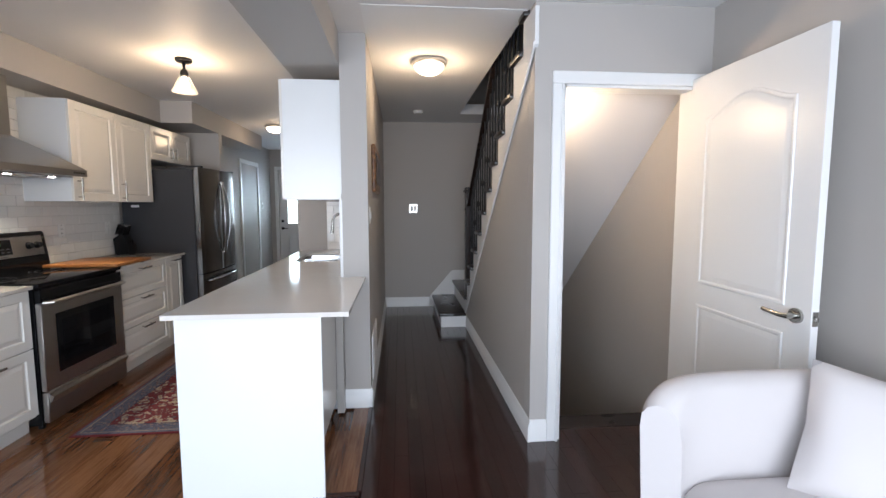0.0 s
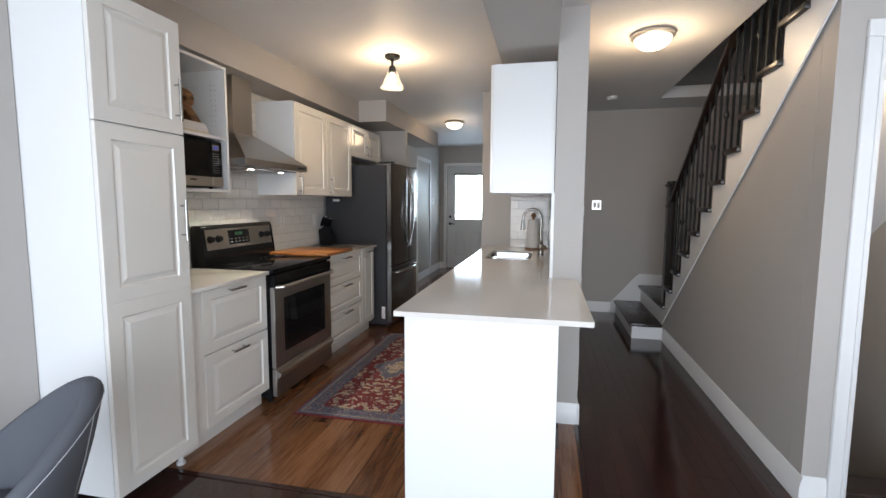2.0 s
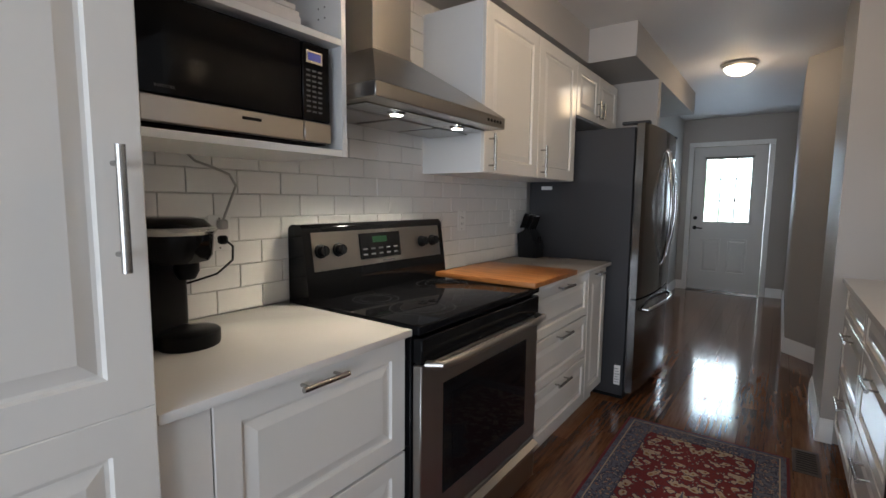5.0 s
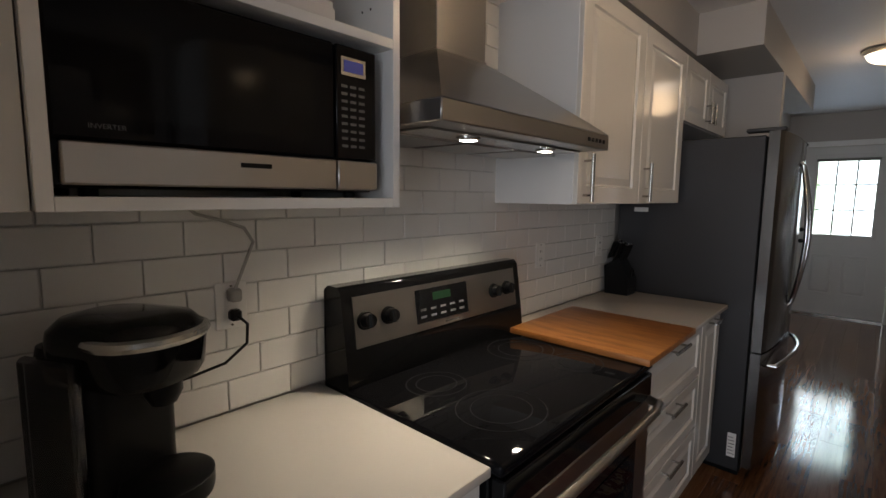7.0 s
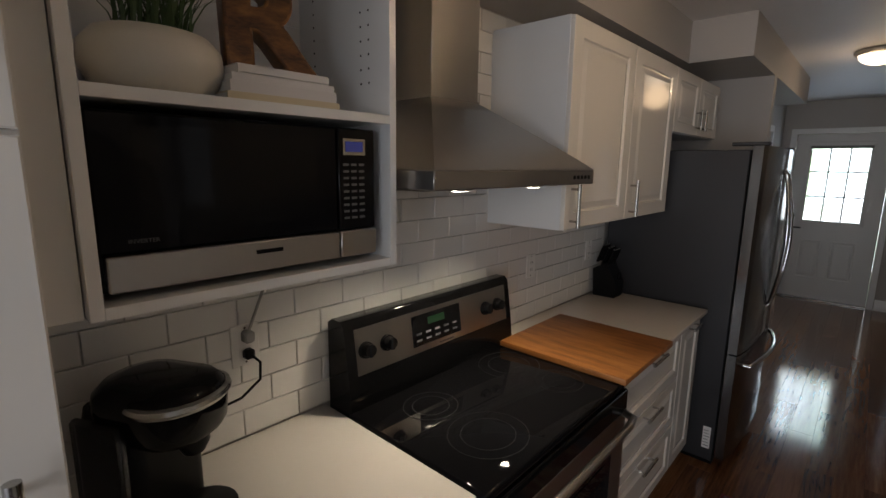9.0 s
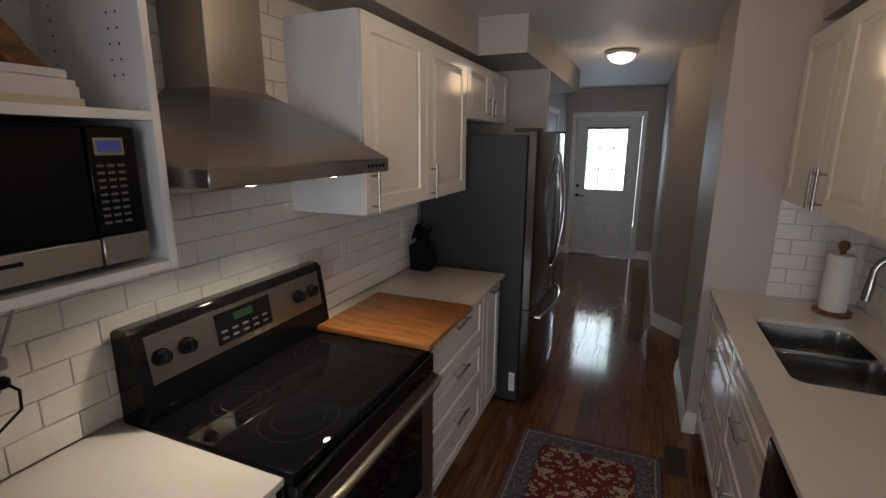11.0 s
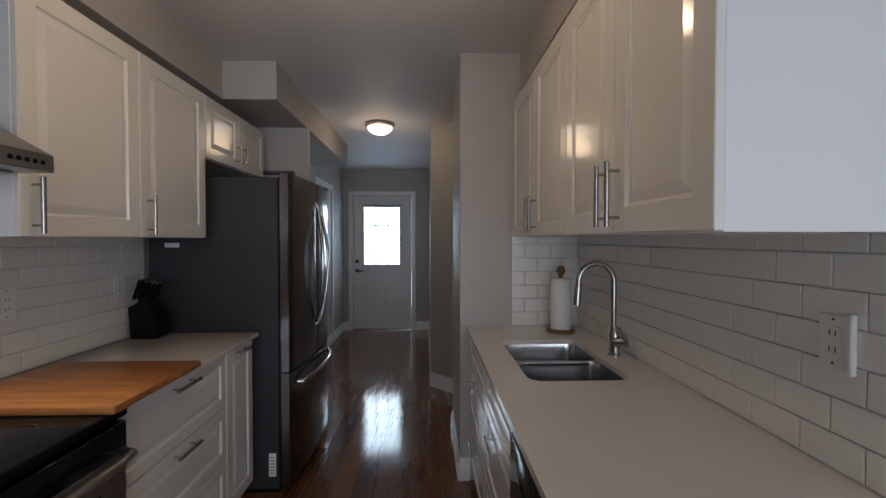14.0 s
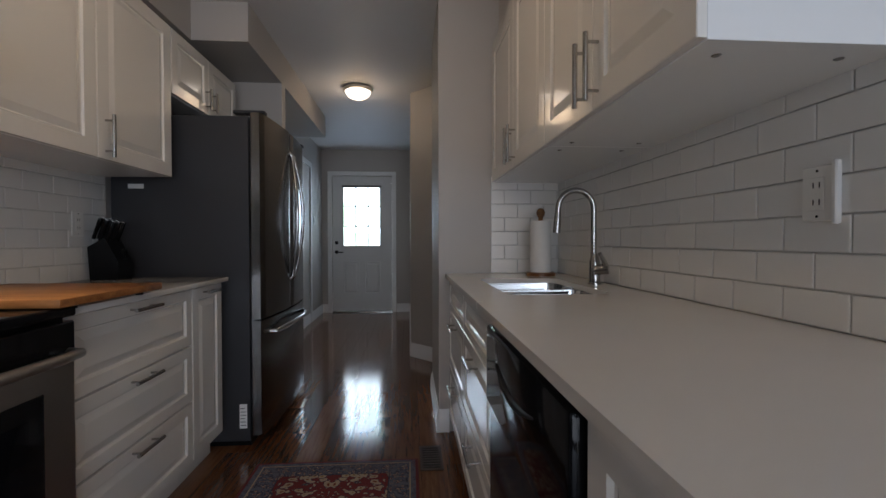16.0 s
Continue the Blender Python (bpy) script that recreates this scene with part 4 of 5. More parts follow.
dia = mth("ADD", dia, mth("MULTIPLY", mth("SUBTRACT", v1.outputs["Distance"], 0.3), 0.35))
medal = ramp(ns, ls, v2.outputs["Distance"], [(0.0, RED), (0.14, GOLD), (0.3, CRM), (0.42, NAVY), (0.5, CRM)])
blue = ramp(ns, ls, v2.outputs["Distance"], [(0.0, CRM), (0.16, RED), (0.24, BLU), (0.45, NAVY), (0.5, BLU)])
c1 = mix_rgb(ns, ls, mth("LESS_THAN", dia, 0.98), field, CRM)
c1 = mix_rgb(ns, ls, mth("LESS_THAN", dia, 0.93), c1, blue)
c1 = mix_rgb(ns, ls, mth("LESS_THAN", dia, 0.52), c1, medal)
c1 = mix_rgb(ns, ls, mth("LESS_THAN", edge, 0.135), c1, NAVY)
c1 = mix_rgb(ns, ls, mth("LESS_THAN", edge, 0.130), c1, bord)
c1 = mix_rgb(ns, ls, mth("LESS_THAN", edge, 0.042), c1, CRM)
c1 = mix_rgb(ns, ls, mth("LESS_THAN", edge, 0.036), c1, blue)
c1 = mix_rgb(ns, ls, mth("LESS_THAN", edge, 0.014), c1, (0.15, 0.012, 0.016))
pile = noise_of(ns, ls, 420)
ls.new(mix_rgb(ns, ls, 0.35, c1, mix_rgb(ns, ls, pile, (0.03, 0.02, 0.02), (0.5, 0.42, 0.38)), "OVERLAY"), pb.inputs["Base Color"])
pb.inputs["Roughness"].default_value = 0.95
bump_of(ns, ls, pb, pile, 0.6, 0.003)
single("rug", box(-2.06, -1.26, 2.76, 4.56, 0.001, 0.010, 0.003), m, "red and navy persian rug on the laminate", "rug")

rg = thing("floor_register", "brown metal floor vent", "floor vent", (-1.19, 4.57, 0))
part("frame", box(-1.25, -1.135, 4.45, 4.70, 0.001, 0.005, 0.001), mat("brown_metal", (0.07, 0.04, 0.025), 0.4, 0.5), rg)
for q in range(9):
    part("louvre", box(-1.235, -1.15, 4.47 + q * 0.0245, 4.478 + q * 0.0245, 0.005, 0.0065), DARKGAP, rg)

# ---- ceiling lamps ----


def dome(name, x, y, z, power, label):
    d = thing(name, label, "ceiling light", (x, y, z))
    bm = bmesh.new()
    lathe(bm, (x, y, z), [(0.128, 0), (0.141, -0.011), (0.141, -0.025), (0.128, -0.036), (0.118, -0.036)], 40)
    part("rim", bm, mat("pewter_rim", (0.55, 0.52, 0.47), 0.35, 0.6), d, "pewter rim")
    bm = bmesh.new()
    lathe(bm, (x, y, z - 0.036), [(0.118, 0), (0.111, -0.02), (0.093, -0.041), (0.063, -0.057), (0.03, -0.066), (0.0, -0.068)], 40, True, False)
    part("diffuser", bm, FROST, d, "lit frosted glass bowl")
    lamp(name + "_light", "POINT", Matrix.Translation((x, y, z - 0.20)), power, WARM, 0.10)
    return d


dome("hall_ceiling_light", 0.22, 3.53, TOP - 0.004, 10, "lit frosted dome light on the hall ceiling")
dome("entry_ceiling_light", -1.775, 6.45, TOP, 3.6, "lit frosted dome light on the entry ceiling")
pd = thing("pendant_light", "small black pendant with a clear glass cone", "ceiling light", (-1.675, 3.64, TOP))
bm = bmesh.new()
lathe(bm, (-1.675, 3.64, TOP), [(0.06, 0), (0.06, -0.018), (0.05, -0.026), (0.012, -0.028), (0.009, -0.075), (0.02, -0.08), (0.028, -0.10), (0.03, -0.13), (0.022, -0.135)], 26)
part("canopy", bm, IRON, pd, "black metal ceiling plate and socket")
bm = bmesh.new()
lathe(bm, (-1.675, 3.64, TOP), [(0.033, -0.125), (0.05, -0.16), (0.09, -0.245), (0.088, -0.245), (0.048, -0.161), (0.031, -0.127), (0.033, -0.125)], 32, False, False)
part("shade", bm, SHADEGLASS, pd, "clear glass cone shade").visible_shadow = False
bm = bmesh.new()
lathe(bm, (-1.675, 3.64, TOP - 0.135), [(0.014, 0), (0.018, -0.02), (0.030, -0.05), (0.030, -0.065), (0.02, -0.082), (0.0, -0.088)], 20, True, False)
part("bulb", bm, BULB, pd, "lit bulb").visible_shadow = False
lamp("pendant_lamp", "POINT", Matrix.Translation((-1.675, 3.64, TOP - 0.24)), 9.5, WARM, 0.03)
sd = thing("smoke_detector", "small pale smoke detector on the hall ceiling", "smoke detector", (0.21, 5.31, TOP - 0.004))
bm = bmesh.new()
lathe(bm, (0.21, 5.31, TOP - 0.004), [(0.055, 0), (0.055, -0.02), (0.045, -0.033), (0.0, -0.035)], 26, True, False)
part("case", bm, PLATE, sd)

# ---- exterior door ----
DRM = mat("white_steel_door", (0.70, 0.70, 0.69), 0.4, bump=0.04, fine=90, var=0.04)
d = thing("back_door", "closed white steel door with nine-lite window", "door", ((DX0 + DX1) / 2, BY + 0.05, 0.02))
QX0, QX1, QZ0, QZ1 = -2.335, -1.755, 1.022, 1.95
yb = BY + 0.03
slab = part("slab", box(DX0 + 0.004, QX0 - 0.02, yb, yb + 0.045, 0.02, DZ - 0.004), DRM, d)
part("slab", box(QX1 + 0.02, DX1 - 0.004, yb, yb + 0.045, 0.02, DZ - 0.004), DRM, d)
part("slab", box(QX0 - 0.02, QX1 + 0.02, yb, yb + 0.045, QZ1 + 0.02, DZ - 0.004), DRM, d)
bm = box(QX0 - 0.02, QX1 + 0.02, yb, yb + 0.045, 0.02, QZ0 - 0.02)
lower = part("slab", bm, DRM, d)
for x0, x1 in ((QX0 - 0.0, -2.09), (-2.01, QX1 + 0.0)):
    part("panel", panel_front(bmesh.new(), x0, x1, 0.28, 0.78, lambda u, v, w: (u, yb - w + 0.004, v), 0.015, 0.014), DRM, lower)
wf = part("window", box(QX0, QX1, yb + 0.018, yb + 0.024, QZ0, QZ1), GLASS, d, "clear door glass")
wf.visible_shadow = False
for x0, x1, z0, z1 in ((QX0 - 0.03, QX0 + 0.008, QZ0 - 0.03, QZ1 + 0.03), (QX1 - 0.008, QX1 + 0.03, QZ0 - 0.03, QZ1 + 0.03), (QX0 + 0.008, QX1 - 0.008, QZ1 - 0.008, QZ1 + 0.03), (QX0 + 0.008, QX1 - 0.008, QZ0 - 0.03, QZ0 + 0.008)):
    part("window_frame", box(x0, x1, yb - 0.010, yb - 0.001, z0, z1, 0.003), DRM, wf)
for q in (1, 2):
    x = QX0 + (QX1 - QX0) * q / 3
    part("muntin", box(x - 0.009, x + 0.009, yb + 0.006, yb + 0.017, QZ0 + 0.008, QZ1 - 0.008), DRM, wf)
    z = QZ0 + (QZ1 - QZ0) * q / 3
    part("muntin", box(QX0 + 0.008, QX1 - 0.008, yb + 0.004, yb + 0.0158, z - 0.009, z + 0.009), DRM, wf)
part("blind_headrail", box(QX0 - 0.035, QX1 + 0.035, yb - 0.035, yb - 0.0105, QZ1 + 0.01, QZ1 + 0.055, 0.004), DRM, d, "raised white blind headrail")
part("blind_stack", box(QX0 - 0.01, QX1 + 0.01, yb - 0.03, yb - 0.0115, QZ1 - 0.025, QZ1 + 0.009, 0.002), mat("grey_blind", (0.25, 0.25, 0.24), 0.6), d, "raised blind slats")
bm = bmesh.new()
tube(bm, [(-2.44, yb, 0.93), (-2.44, yb - 0.012, 0.93)], 0.028, 18)
tube(bm, [(-2.44, yb - 0.012, 0.93), (-2.44, yb - 0.045, 0.93), (-2.41, yb - 0.05, 0.93), (-2.33, yb - 0.045, 0.925)], (0.011, 0.011, 0.010, 0.008), 10)
part("lever", bm, IRON, d, "dark bronze lever")
part("deadbolt", tube(bmesh.new(), [(-2.44, yb, 1.075), (-2.44, yb - 0.022, 1.075)], (0.028, 0.024), 18), IRON, d, "dark bronze deadbolt")
setting("threshold", box(DX0, DX1, BY - 0.02, BY + 0.15, 0.0, 0.018, 0.004), NICKEL, "metal door sill")
setting("ground", box(-60, 60, 9.5, 80, -0.5, -0.36), mat("lawn_green", (0.06, 0.11, 0.03), 0.9, var=0.4, coarse=1.5), "green lawn outside")
# Self-lit sheet: the outdoor brightness and haze are put into its emission colour.
m, ns, ls, pb = nodes_of("glowing_garden")
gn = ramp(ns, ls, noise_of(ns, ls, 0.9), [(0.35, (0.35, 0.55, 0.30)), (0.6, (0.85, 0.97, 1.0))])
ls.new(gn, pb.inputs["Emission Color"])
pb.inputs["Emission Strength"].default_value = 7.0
setting("backdrop", box(-9, 6, 14.0, 14.1, -0.36, 7), m, "glowing backdrop sheet of a hazy garden beyond the door")

# closet casing and outlet in the entry
tr = setting("trim_closet", box(-2.66, -2.64, 7.48, 7.55, 0, 2.09, 0.004), TRIM, "white moulded closet casing")
part("casing_length", box(-2.66, -2.64, 8.35, 8.42, 0, 2.09, 0.004), TRIM, tr)
part("casing_length", box(-2.66, -2.64, 7.48, 8.42, 2.092, 2.16, 0.004), TRIM, tr)
sw = thing("light_switch", "white light switch on the entry wall", "light switch", (-2.66, 8.62, 1.39))
pt = part("plate", box(-2.66, -2.654, 8.585, 8.655, 1.33, 1.45, 0.002), PLATE, sw)
part("toggle", box(-2.654, -2.648, 8.605, 8.635, 1.36, 1.42, 0.002), PLATE, pt)
o = outlet(6.236, 0.32, -0.985, -1, "white outlet low on the angled entry wall")
part("plug_in", box(-1.03, -0.994, 6.216, 6.256, 0.27, 0.31, 0.006), PLATE, o, "small white plug-in device")
o.rotation_euler.z = radians(46)

# ---- basement doorway ----
d = thing("basement_door", "open white interior door with arched panels", "door", (1.68, 2.47, 0.012))
XF, TH = 1.672, 0.035
sl = part("slab", box(XF, XF + TH, 1.665, 2.472, 0.012, 2.10, 0.002), TRIM, d)


def arched(inset, z0, z1, rise, w):
    y0, y1 = 1.79 + inset, 2.35 - inset
    pts = [(y0, z0 + inset), (y1, z0 + inset)]
    for q in range(13):
        f_ = q / 12
        hump = max(0.0, math.sin(math.pi * f_)) ** 1.6
        pts.append((y1 + (y0 - y1) * f_, z1 - inset + rise * hump))
    return [(XF - w, y, z) for y, z in pts]


for z0, z1, rise in ((0.96, 1.86, 0.09), (0.25, 0.84, 0.0)):
    bm = bmesh.new()
    loft(bm, [arched(i, z0, z1, rise, w) for i, w in ((0, 0.0005), (0.004, 0.006), (0.014, 0.006), (0.022, 0.001), (0.05, 0.004))], False, True)
    part("panel", bm, TRIM, sl)
bm = bmesh.new()
tube(bm, [(XF, 1.73, 0.93), (XF - 0.012, 1.73, 0.93)], 0.032, 22)
tube(bm, [(XF - 0.012, 1.73, 0.93), (XF - 0.05, 1.73, 0.93), (XF - 0.056, 1.76, 0.93), (XF - 0.05, 1.85, 0.935)], (0.013, 0.012, 0.011, 0.009), 12)
part("lever", bm, NICKEL, d, "satin nickel lever handle")
part("latch_plate", box(XF + 0.005, XF + 0.03, 1.663, 1.665, 0.90, 0.96), NICKEL, d)
part("latch_bolt", box(XF + 0.011, XF + 0.024, 1.652, 1.663, 0.92, 0.94, 0.002), NICKEL, d)
for z in (0.25, 1.05, 1.86):
    part("hinge", rod((XF + TH + 0.004, 2.478, z - 0.045), (XF + TH + 0.004, 2.478, z + 0.045), 0.006), NICKEL, d)
bst = thing("basement_stairs", "dark wooden basement stairs going down", "stairs", (1.3, 3.8, -2.6))
for q in range(12):
    y0 = 2.74 + 0.19 * q
    part("tread", box(0.836, RX - 0.001, y0 - 0.025, y0 + 0.20, -0.19 * (q + 1) - 0.03, -0.19 * (q + 1), 0.006), DARKW, bst)
    part("riser", box(0.836, RX - 0.001, y0 - 0.005, y0 + 0.006, -0.19 * (q + 1), -0.19 * q - 0.031), DARKW, bst)
setting("trim_stair_nosing", box(0.836, RX - 0.001, 2.60, 2.77, -0.03, 0.004, 0.006), DARKW, "dark wooden landing nosing")
lamp("basement_lamp", "POINT", Matrix.Translation((0.93, 2.72, 1.93)), 12, WARM, 0.04)

# ---- staircase ----
st = thing("staircase", "dark wooden stairs with white risers and iron balusters", "stairs", (1.2, 4.2, 0))
part("riser", box(0.43, 0.445, 4.95, 6.025, 0.0, 0.15), TRIM, st)
part("riser", box(0.445, 0.76, 4.95, 4.965, 0.0, 0.15), TRIM, st)
part("tread", box(0.405, 0.72, 4.925, 6.025, 0.15, 0.182, 0.008, 2), DARKW, st)
part("riser", box(0.72, 0.735, 4.965, 6.025, 0.182, 0.352), TRIM, st)
part("tread", box(0.69, RX - 0.001, 4.875, 6.025, 0.352, 0.385, 0.008, 2), DARKW, st)
bm = bmesh.new()
loft(bm, [[(x, y, z) for x, z in ((0.36, 0.0), (0.43, 0.0), (0.43, 0.182), (0.72, 0.182), (0.72, 0.385), (1.2, 0.385), (1.2, 0.52), (0.70, 0.52), (0.66, 0.49), (0.40, 0.19), (0.36, 0.13))] for y in (6.015, 6.0295)])
part("skirt_board", bm, TRIM, st, "white raking skirt board")
for j in range(11):
    yc, z = 4.763 - 0.2175 * j, 0.587 + 0.1945 * j
    part("tread", box(0.695, RX - 0.001, max(yc - 0.10, 2.61), yc + 0.145, z - 0.034, z, 0.008, 2), DARKW, st)
    part("riser", box(0.748, RX - 0.001, yc + 0.112, yc + 0.125, z - 0.1945, z - 0.035), TRIM, st)
    if j < 9:
        for o_ in (-0.055, 0.055):
            y = yc + o_
            zt = stair_z(y) + 0.99
            bm = box(0.752, 0.766, y - 0.007, y + 0.007, z, zt)
            if o_ > 0:
                lathe(bm, (0.759, y, z + 0.45), [(0.008, -0.03), (0.017, -0.012), (0.019, 0), (0.017, 0.012), (0.008, 0.03)], 10)
            part("baluster", bm, IRON, st)
bm = bmesh.new()
up = []
for j in range(11):
    yc, z = 4.763 - 0.2175 * j, 0.587 + 0.1945 * j
    up += [(yc + 0.118, z - 0.2285), (yc + 0.118, z - 0.036)]
up.append((2.47 + 0.005, 0.587 + 0.1945 * 10 - 0.036))
ring = up + [(2.475, string_z(2.475) - 0.13), (5.03, string_z(5.03) - 0.13), (5.03, up[0][1])]
ring = [(y, min(z, TOP - 0.002)) for y, z in ring]
loft(bm, [[(x, y, z) for y, z in ring] for x in (0.722, 0.7445)])
part("string_board", bm, TRIM, st, "white sawtooth string board")
bm = bmesh.new()
loft(bm, [[(x, y, z) for y, z in ((5.03, string_z(5.03) - 0.15), (5.03, string_z(5.03) - 0.115), (2.475, string_z(2.475) - 0.115), (2.475, string_z(2.475) - 0.15))] for x in (0.712, 0.7215)])
part("string_moulding", bm, TRIM, st)
bm = bmesh.new()
rp = [(0.728, 0), (0.728, 0.035), (0.738, 0.055), (0.76, 0.062), (0.782, 0.055), (0.792, 0.035), (0.792, 0)]
loft(bm, [[(x, y, stair_z(y) + 0.97 + z) for x, z in rp] for y in (4.95, 2.75)])
part("handrail", bm, DARKW, st, "dark stained handrail")
bm = box(0.715, 0.805, 4.93, 5.02, 0.385, 1.56, 0.004)
bx(bm, 0.70, 0.82, 4.915, 5.035, 1.56, 1.585, 0.005)
bx(bm, 0.71, 0.81, 4.925, 5.025, 1.585, 1.615, 0.012, 2)
bx(bm, 0.705, 0.815, 4.92, 5.03, 1.36, 1.38, 0.004)
part("newel_post", bm, DARKW, st, "dark stained newel post")

st.location.x += 0.015
st.location.z -= 0.02

# hall things
sw = thing("light_switch", "silver light switch plate on the hall wall", "light switch", (0.167, 6.03, 1.35))
pt = part("plate", box(0.11, 0.225, 6.024, 6.0295, 1.29, 1.41, 0.002), NICKEL, sw)
for x in (0.145, 0.19):
    part("toggle", box(x - 0.016, x + 0.016, 6.020, 6.024, 1.317, 1.383, 0.002), PLATE, pt)
pc = thing("wall_art", "carved brown wooden plaque on the hall wall", "wall art", (-0.22, 3.85, 1.5))
part("panel", box(-0.234, -0.205, 3.45, 4.25, 1.50, 1.86, 0.008, 2), TWOOD, pc)
part("border", box(-0.205, -0.198, 3.52, 4.18, 1.56, 1.80, 0.004), DARKW, pc)
vt = thing("return_vent", "white wall vent grille low on the hall wall", "wall vent", (-0.234, 3.4, 0.14))
part("frame", box(-0.2345, -0.224, 3.15, 3.65, 0.14, 0.46, 0.003), TRIM, vt)
for q in range(12):
    part("slat", box(-0.224, -0.2205, 3.17, 3.63, 0.16 + q * 0.0235, 0.174 + q * 0.0235, 0.001), TRIM, vt)
sw = thing("light_switch", "white light switch on the hall wall", "light switch", (-0.234, 3.15, 1.3))
part("plate", box(-0.2345, -0.228, 3.10, 3.17, 1.27, 1.385, 0.002), PLATE, sw)
part("toggle", box(-0.228, -0.222, 3.122, 3.148, 1.30, 1.355, 0.002), PLATE, sw)
outlet(1.50, 0.34, -2.65, 1, "white outlet low on the dining wall")

# ---- living things ----
ac = thing("armchair", "cream upholstered curved-back armchair", "armchair", (1.24, 1.2, 0))
bm = bmesh.new()
rings = []
N = 25
for q in range(N):
    f_ = q / (N - 1) * 2 - 1
    a = radians(90 - f_ * 62)
    px, py = 1.29 + 0.46 * math.copysign(abs(math.cos(a)) ** 0.75, math.cos(a)), 1.26 + 0.20 * math.sin(a) ** 0.75
    n_ = Vector((math.cos(a) * 0.7, math.sin(a), 0)).normalized()
    zt = 0.80 - 0.07 * abs(f_) ** 5
    c_ = Vector((px, py, 0))
    ring = [(-0.05, 0.10), (0.05, 0.10), (0.07, 0.30), (0.085, zt - 0.08)]
    ring += [(0.025 + 0.06 * math.cos(radians(t_)), zt - 0.06 + 0.06 * math.sin(radians(t_))) for t_ in (20, 50, 80, 100, 130, 160)]
    ring += [(-0.045, zt - 0.12), (-0.05, 0.30)]
    rings.append([c_ + n_ * w_ + Vector((0, 0, z_)) for w_, z_ in ring])
loft(bm, rings)
part("shell", bm, FABRIC, ac, "curved cream backrest")
bm = bmesh.new()
loft(bm, [[(*p, z_) for p in rounded(0.90 + i, 1.62 - i, 0.80 + i, 1.40 - i, 0.14, 7)] for z_, i in ((0.12, 0), (0.30, 0), (0.31, 0.01), (0.32, 0), (0.43, -0.005), (0.455, 0.01), (0.47, 0.05))])
part("seat", bm, FABRIC, ac, "plump cream seat cushion")
for x in (1.02, 1.48):
    for y in (0.88, 1.36):
        part("leg", tube(bmesh.new(), [(x, y, 0.12), (x, y, 0)], (0.02, 0.013), 10), DARKW, ac)
bm = bmesh.new()
G = 16
for s_ in (1, -1):
    grid = []
    for i in range(G + 1):
        row = []
        for j in range(G + 1):
            u, v = i / G * 2 - 1, j / G * 2 - 1
            puff = ((1 - u ** 4) * (1 - v ** 4)) ** 0.55
            pin = 1 - 0.07 * (1 - abs(u * v)) * max(abs(u), abs(v)) ** 4
            row.append(bm.verts.new((u * 0.22 * pin, v * 0.22 * pin, s_ * (0.003 + 0.085 * puff) + 0.004 * math.sin(7 * u + 3 * v) * puff)))
        grid.append(row)
    for i in range(G):
        for j in range(G):
            bm.faces.new((grid[i][j], grid[i + 1][j], grid[i + 1][j + 1], grid[i][j + 1]))
bmesh.ops.remove_doubles(bm, verts=bm.verts, dist=0.0065)
cu = single("cushion", bm, FABRIC, "cream square cushion leaning in the armchair", "cushion")
cu.matrix_world = placed(pose(1.52, 1.24, 0.63, 66, 8, -36))

dc = thing("dining_chair", "slate grey upholstered dining chair with stitched shell", "dining chair", (-2.12, 1.12, 0))
CX, CY, BACK = -2.12, 1.10, radians(58)


def shell(q, n, extra=0.0):
    f_ = q / n * 2 - 1
    a = f_ * radians(105)
    zt = 0.54 + 0.28 * max(0.0, math.cos(a * 0.86)) ** 1.6
    d_ = Vector((math.cos(a + BACK), math.sin(a + BACK), 0))
    return Vector((CX, CY, 0)) + d_ * (0.225 + extra), d_, zt


bm = bmesh.new()
rings = []
for q in range(25):
    c_, n_, zt = shell(q, 24)
    lean = 0.09 * (zt - 0.44) / 0.38
    ring = [(-0.035, 0.44), (0.025, 0.44), (0.034 + lean * 0.55, 0.44 + (zt - 0.44) * 0.55)]
    ring += [(lean + 0.026 * math.cos(radians(t_)), zt - 0.026 + 0.026 * math.sin(radians(t_))) for t_ in (0, 35, 70, 110, 145, 180)]
    ring += [(-0.03 + lean * 0.55, 0.44 + (zt - 0.44) * 0.55)]
    rings.append([c_ + n_ * w_ + Vector((0, 0, z_)) for w_, z_ in ring])
loft(bm, rings)
part("backrest", bm, GREYFAB, dc, "curved grey shell back")
thread = mat("pale_thread", (0.4, 0.4, 0.42), 0.8)
pts = []
for q in range(1, 24):
    c_, n_, zt = shell(q, 24)
    pts.append(c_ + n_ * (0.09 * (zt - 0.44) / 0.38 + 0.026) + Vector((0, 0, zt - 0.028)))
part("seam", tube(bmesh.new(), pts, 0.0018, 6), thread, dc, "pale stitched seam")
for s_ in (9, 15):
    c_, n_, zt = shell(s_, 24)
    part("seam", tube(bmesh.new(), [c_ + n_ * 0.0255 + Vector((0, 0, 0.45)), c_ + n_ * (0.0345 + 0.0495 * (zt - 0.44) / 0.38) + Vector((0, 0, 0.44 + (zt - 0.44) * 0.55)), c_ + n_ * (0.09 * (zt - 0.44) / 0.38 + 0.0265) + Vector((0, 0, zt - 0.03))], 0.0015, 6), thread, dc)
bm = bmesh.new()
loft(bm, [[(*p, z_) for p in rounded(CX - 0.23 + i, CX + 0.20 - i, CY - 0.25 + i, CY + 0.19 - i, 0.15, 6)] for z_, i in ((0.40, 0.01), (0.42, 0), (0.46, 0), (0.485, 0.02), (0.49, 0.06))])
part("seat", bm, GREYFAB, dc)
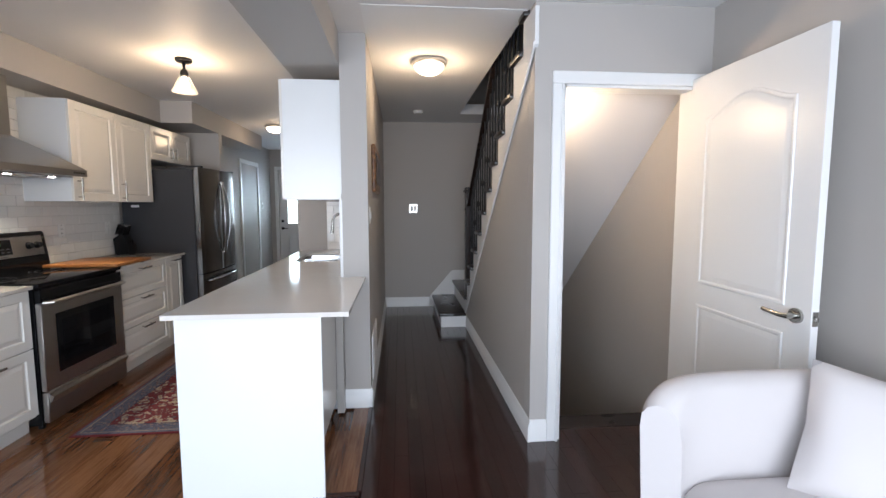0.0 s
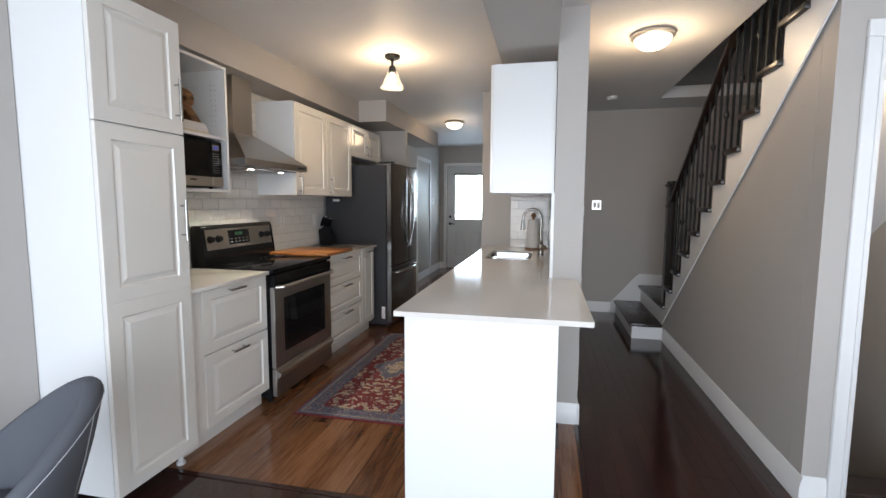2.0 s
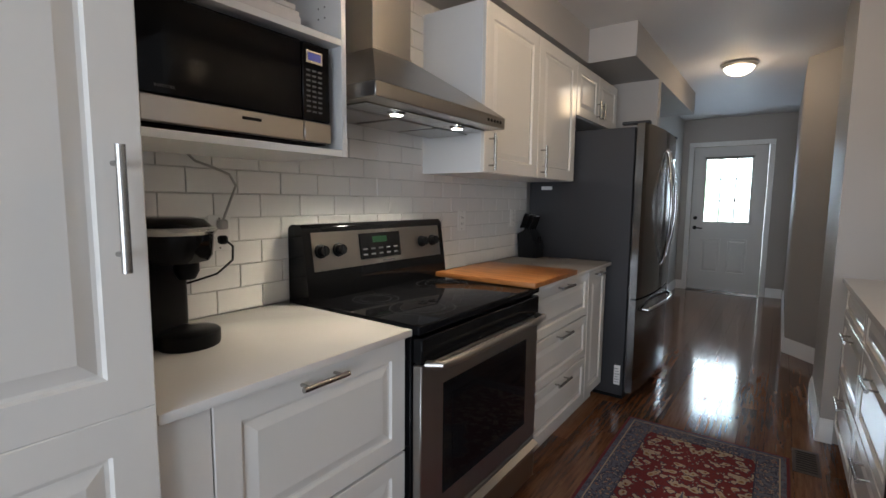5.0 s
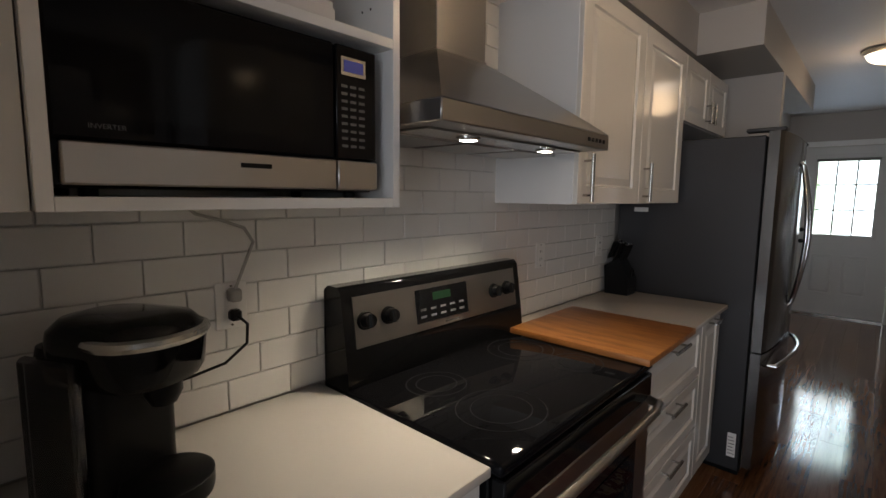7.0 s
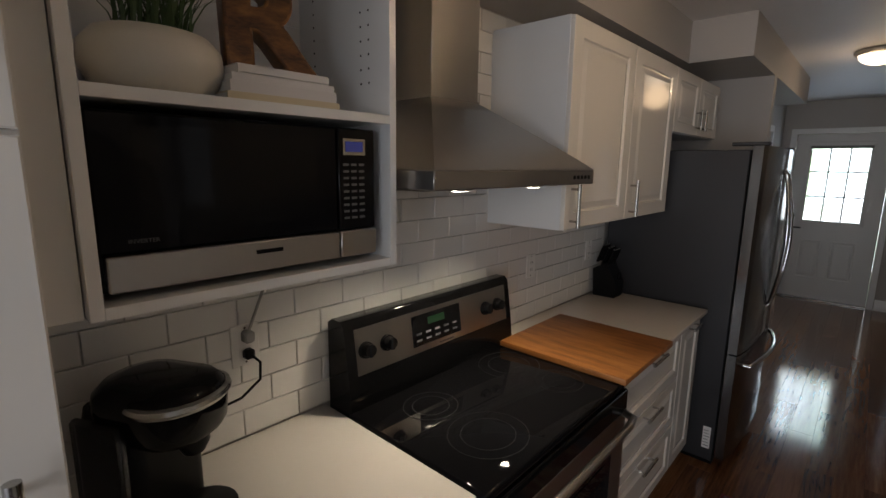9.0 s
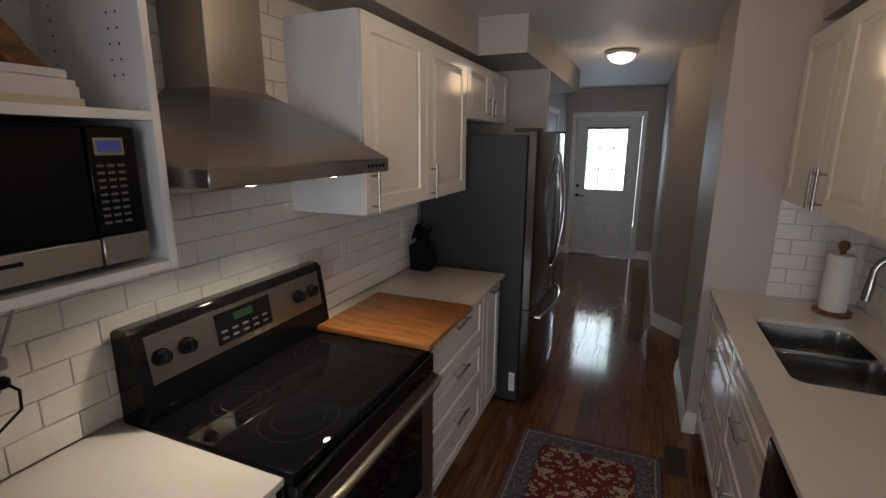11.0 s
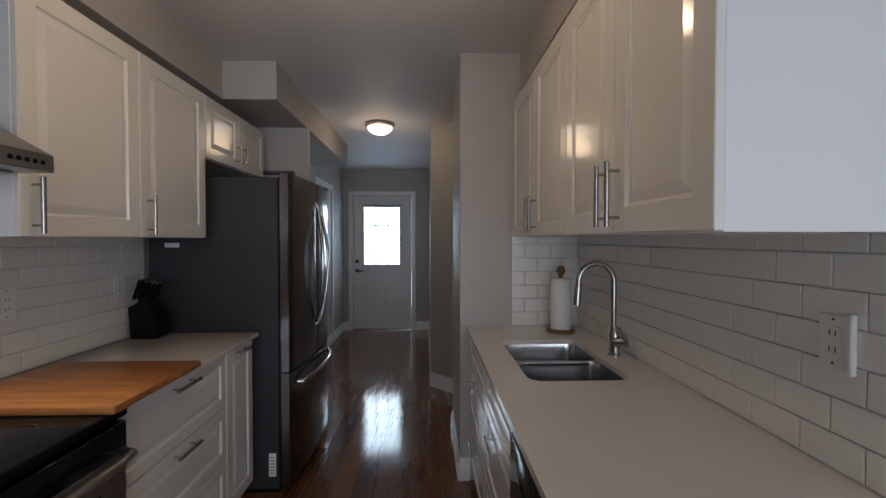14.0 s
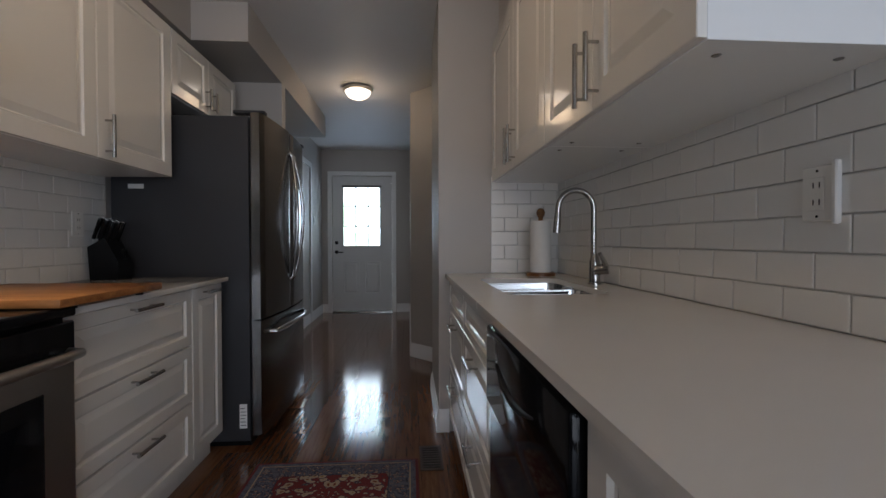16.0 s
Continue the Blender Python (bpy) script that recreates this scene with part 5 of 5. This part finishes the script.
for x, y, dx, dy in ((-0.17, -0.17, -0.03, -0.03), (-0.17, 0.14, -0.03, 0.03), (0.15, -0.17, 0.03, -0.03), (0.15, 0.14, 0.03, 0.03)):
    part("leg", tube(bmesh.new(), [(CX + x, CY + y, 0.41), (CX + x + dx, CY + y + dy, 0)], (0.016, 0.010), 10), IRON, dc)

dc.location.x += 0.09

# ---- tiles and planks ----
setting("trim_transition", box(LX, -0.235, 2.075, 2.105, -0.012, 0.006, 0.004), HARDWOOD, "dark floor transition strip")
setting("trim_transition_hall", box(-0.25, -0.225, 2.106, 3.005, -0.012, 0.005, 0.003), HARDWOOD, "dark floor transition strip")

TW, TH_, GAP = 0.1540, 0.0765, 0.0030
tile_cache = {}


def tile_mesh(w):
    key = round(w, 4)
    if key not in tile_cache:
        bm = bmesh.new()
        h = TH_
        rings = []
        for i, d_ in ((0, 0), (0, 0.006), (0.0012, 0.0075), (0.003, 0.008)):
            rings.append([(d_, y, z) for y, z in ((i, i), (w - i, i), (w - i, h - i), (i, h - i))])
        loft(bm, rings)
        tile_cache[key] = mesh_of(bm, "tile", TILE, False)
    return tile_cache[key]


def tile_field(parent, length, rows, put, skip=None, phase=0.0):
    """Running-bond tiles; put(s, z) gives the pose of a tile whose lower corner is s along the wall."""
    for r_ in range(rows):
        s = -((r_ % 2) * (TW + GAP) / 2 + phase)
        while s < length - 0.004:
            a, b_ = max(s, 0), min(s + TW, length)
            z = 0.0175 + 0.9 + r_ * (TH_ + GAP)
            if b_ - a > 0.01 and not (skip and skip(a, b_, z)):
                ob = new("tile", tile_mesh(b_ - a))
                ob.parent = parent
                ob.matrix_local = placed(put(a, z))
            s += TW + GAP


rt = random.Random(7)


def tilt():
    return pose(0, 0, 0, 0, rt.uniform(-0.09, 0.09), rt.uniform(-0.09, 0.09))


bs = setting("backsplash_west", box(LX, LX + 0.003, 2.147, 4.765, 0.915, 2.27), GROUT, "white subway tile backsplash")
tile_field(bs, 2.61, 17, lambda s, z: Matrix.Translation((LX + 0.003, 2.15 + s, z)) @ tilt(), lambda a, b_, z: z > 1.40 and (b_ + 2.15 < 2.84 or a + 2.15 > 3.66))
be = setting("backsplash_east", box(-0.413, -0.41, 3.022, 4.88, 0.915, 1.436), GROUT, "white subway tile backsplash")
tile_field(be, 1.852, 7, lambda s, z: Matrix.Translation((-0.413, 3.024 + s, z)) @ pose(0, 0, 0) @ Matrix.Diagonal((-1, 1, 1, 1)) @ tilt())
bn = setting("backsplash_north", box(-0.822, -0.4135, 4.877, 4.88, 0.915, 1.436), GROUT, "white subway tile backsplash")
tile_field(bn, 0.40, 7, lambda s, z: Matrix.Translation((-0.822 + s, 4.877, z)) @ Matrix(((0, 1, 0, 0), (-1, 0, 0, 0), (0, 0, 1, 0), (0, 0, 0, 1))) @ tilt())
setting("trim_tile_edge", box(-0.428, -0.409, 3.0165, 3.0235, 0.915, 1.436, 0.001), TRIM, "white tile edge trim")

plank_cache = {}


def plank_mesh(w, le, material):
    key = (round(w, 3), round(le, 2), material.name)
    if key not in plank_cache:
        bm = bmesh.new()
        loft(bm, [[(x, y, z) for x, y in ((i, i), (w - i, i), (w - i, le - i), (i, le - i))] for i, z in ((0, -0.012), (0, -0.0006), (0.0006, 0.0))], False, True)
        plank_cache[key] = mesh_of(bm, "plank", material, False)
    return plank_cache[key]


rp_ = random.Random(11)


def planks(parent, x0, x1, y0, y1, w, lengths, material, inside=None):
    x = x0
    while x < x1 - 0.01:
        wid = min(w, x1 - x) - 0.0005
        y = y0 - rp_.choice((0, 0.2, 0.4, 0.6))
        while y < y1 - 0.01:
            le = rp_.choice(lengths)
            a, b_ = max(y, y0), min(y + le, y1)
            if b_ - a > 0.03 and (inside is None or inside(x, (a + b_) / 2)):
                ob = new("plank", plank_mesh(wid, b_ - a - 0.001, material))
                ob.parent = parent
                ob.location = PLAN @ Vector((x, a, 0))
            y += le
        x += w


planks(bpy.data.objects["floor_kitchen"], LX, -0.25, 2.106, BY, 0.128, (0.8, 1.0, 1.2), LAMINATE, lambda x, y: not (x > -1.1 and y > 2.9) or (x < -1.2) or y < 3.0)
planks(bpy.data.objects["floor"], -0.224, 0.738, 0.6, 6.03, 0.0802, (0.6, 0.8, 1.0), HARDWOOD)
planks(bpy.data.objects["floor"], 0.738, RX, 0.6, 2.60, 0.083, (0.6, 0.8, 1.0), HARDWOOD)
planks(bpy.data.objects["floor"], LX, -0.25, 0.9, 2.074, 0.083, (0.6, 0.8, 1.0), HARDWOOD)
bm = bmesh.new()
x = LX
while x < RX - 0.01:
    y = FY + rp_.uniform(-0.6, 0)
    top = 0.9 if x < -0.26 else 0.6
    while y < top:
        le = rp_.choice((0.6, 0.8, 1.0))
        bx(bm, x, min(x + 0.082, RX), max(y, FY), min(y + le, top) - 0.001, -0.012, 0.0)
        y += le
    x += 0.083
part("plank_field", bm, HARDWOOD, bpy.data.objects["floor"], kind="stuff")
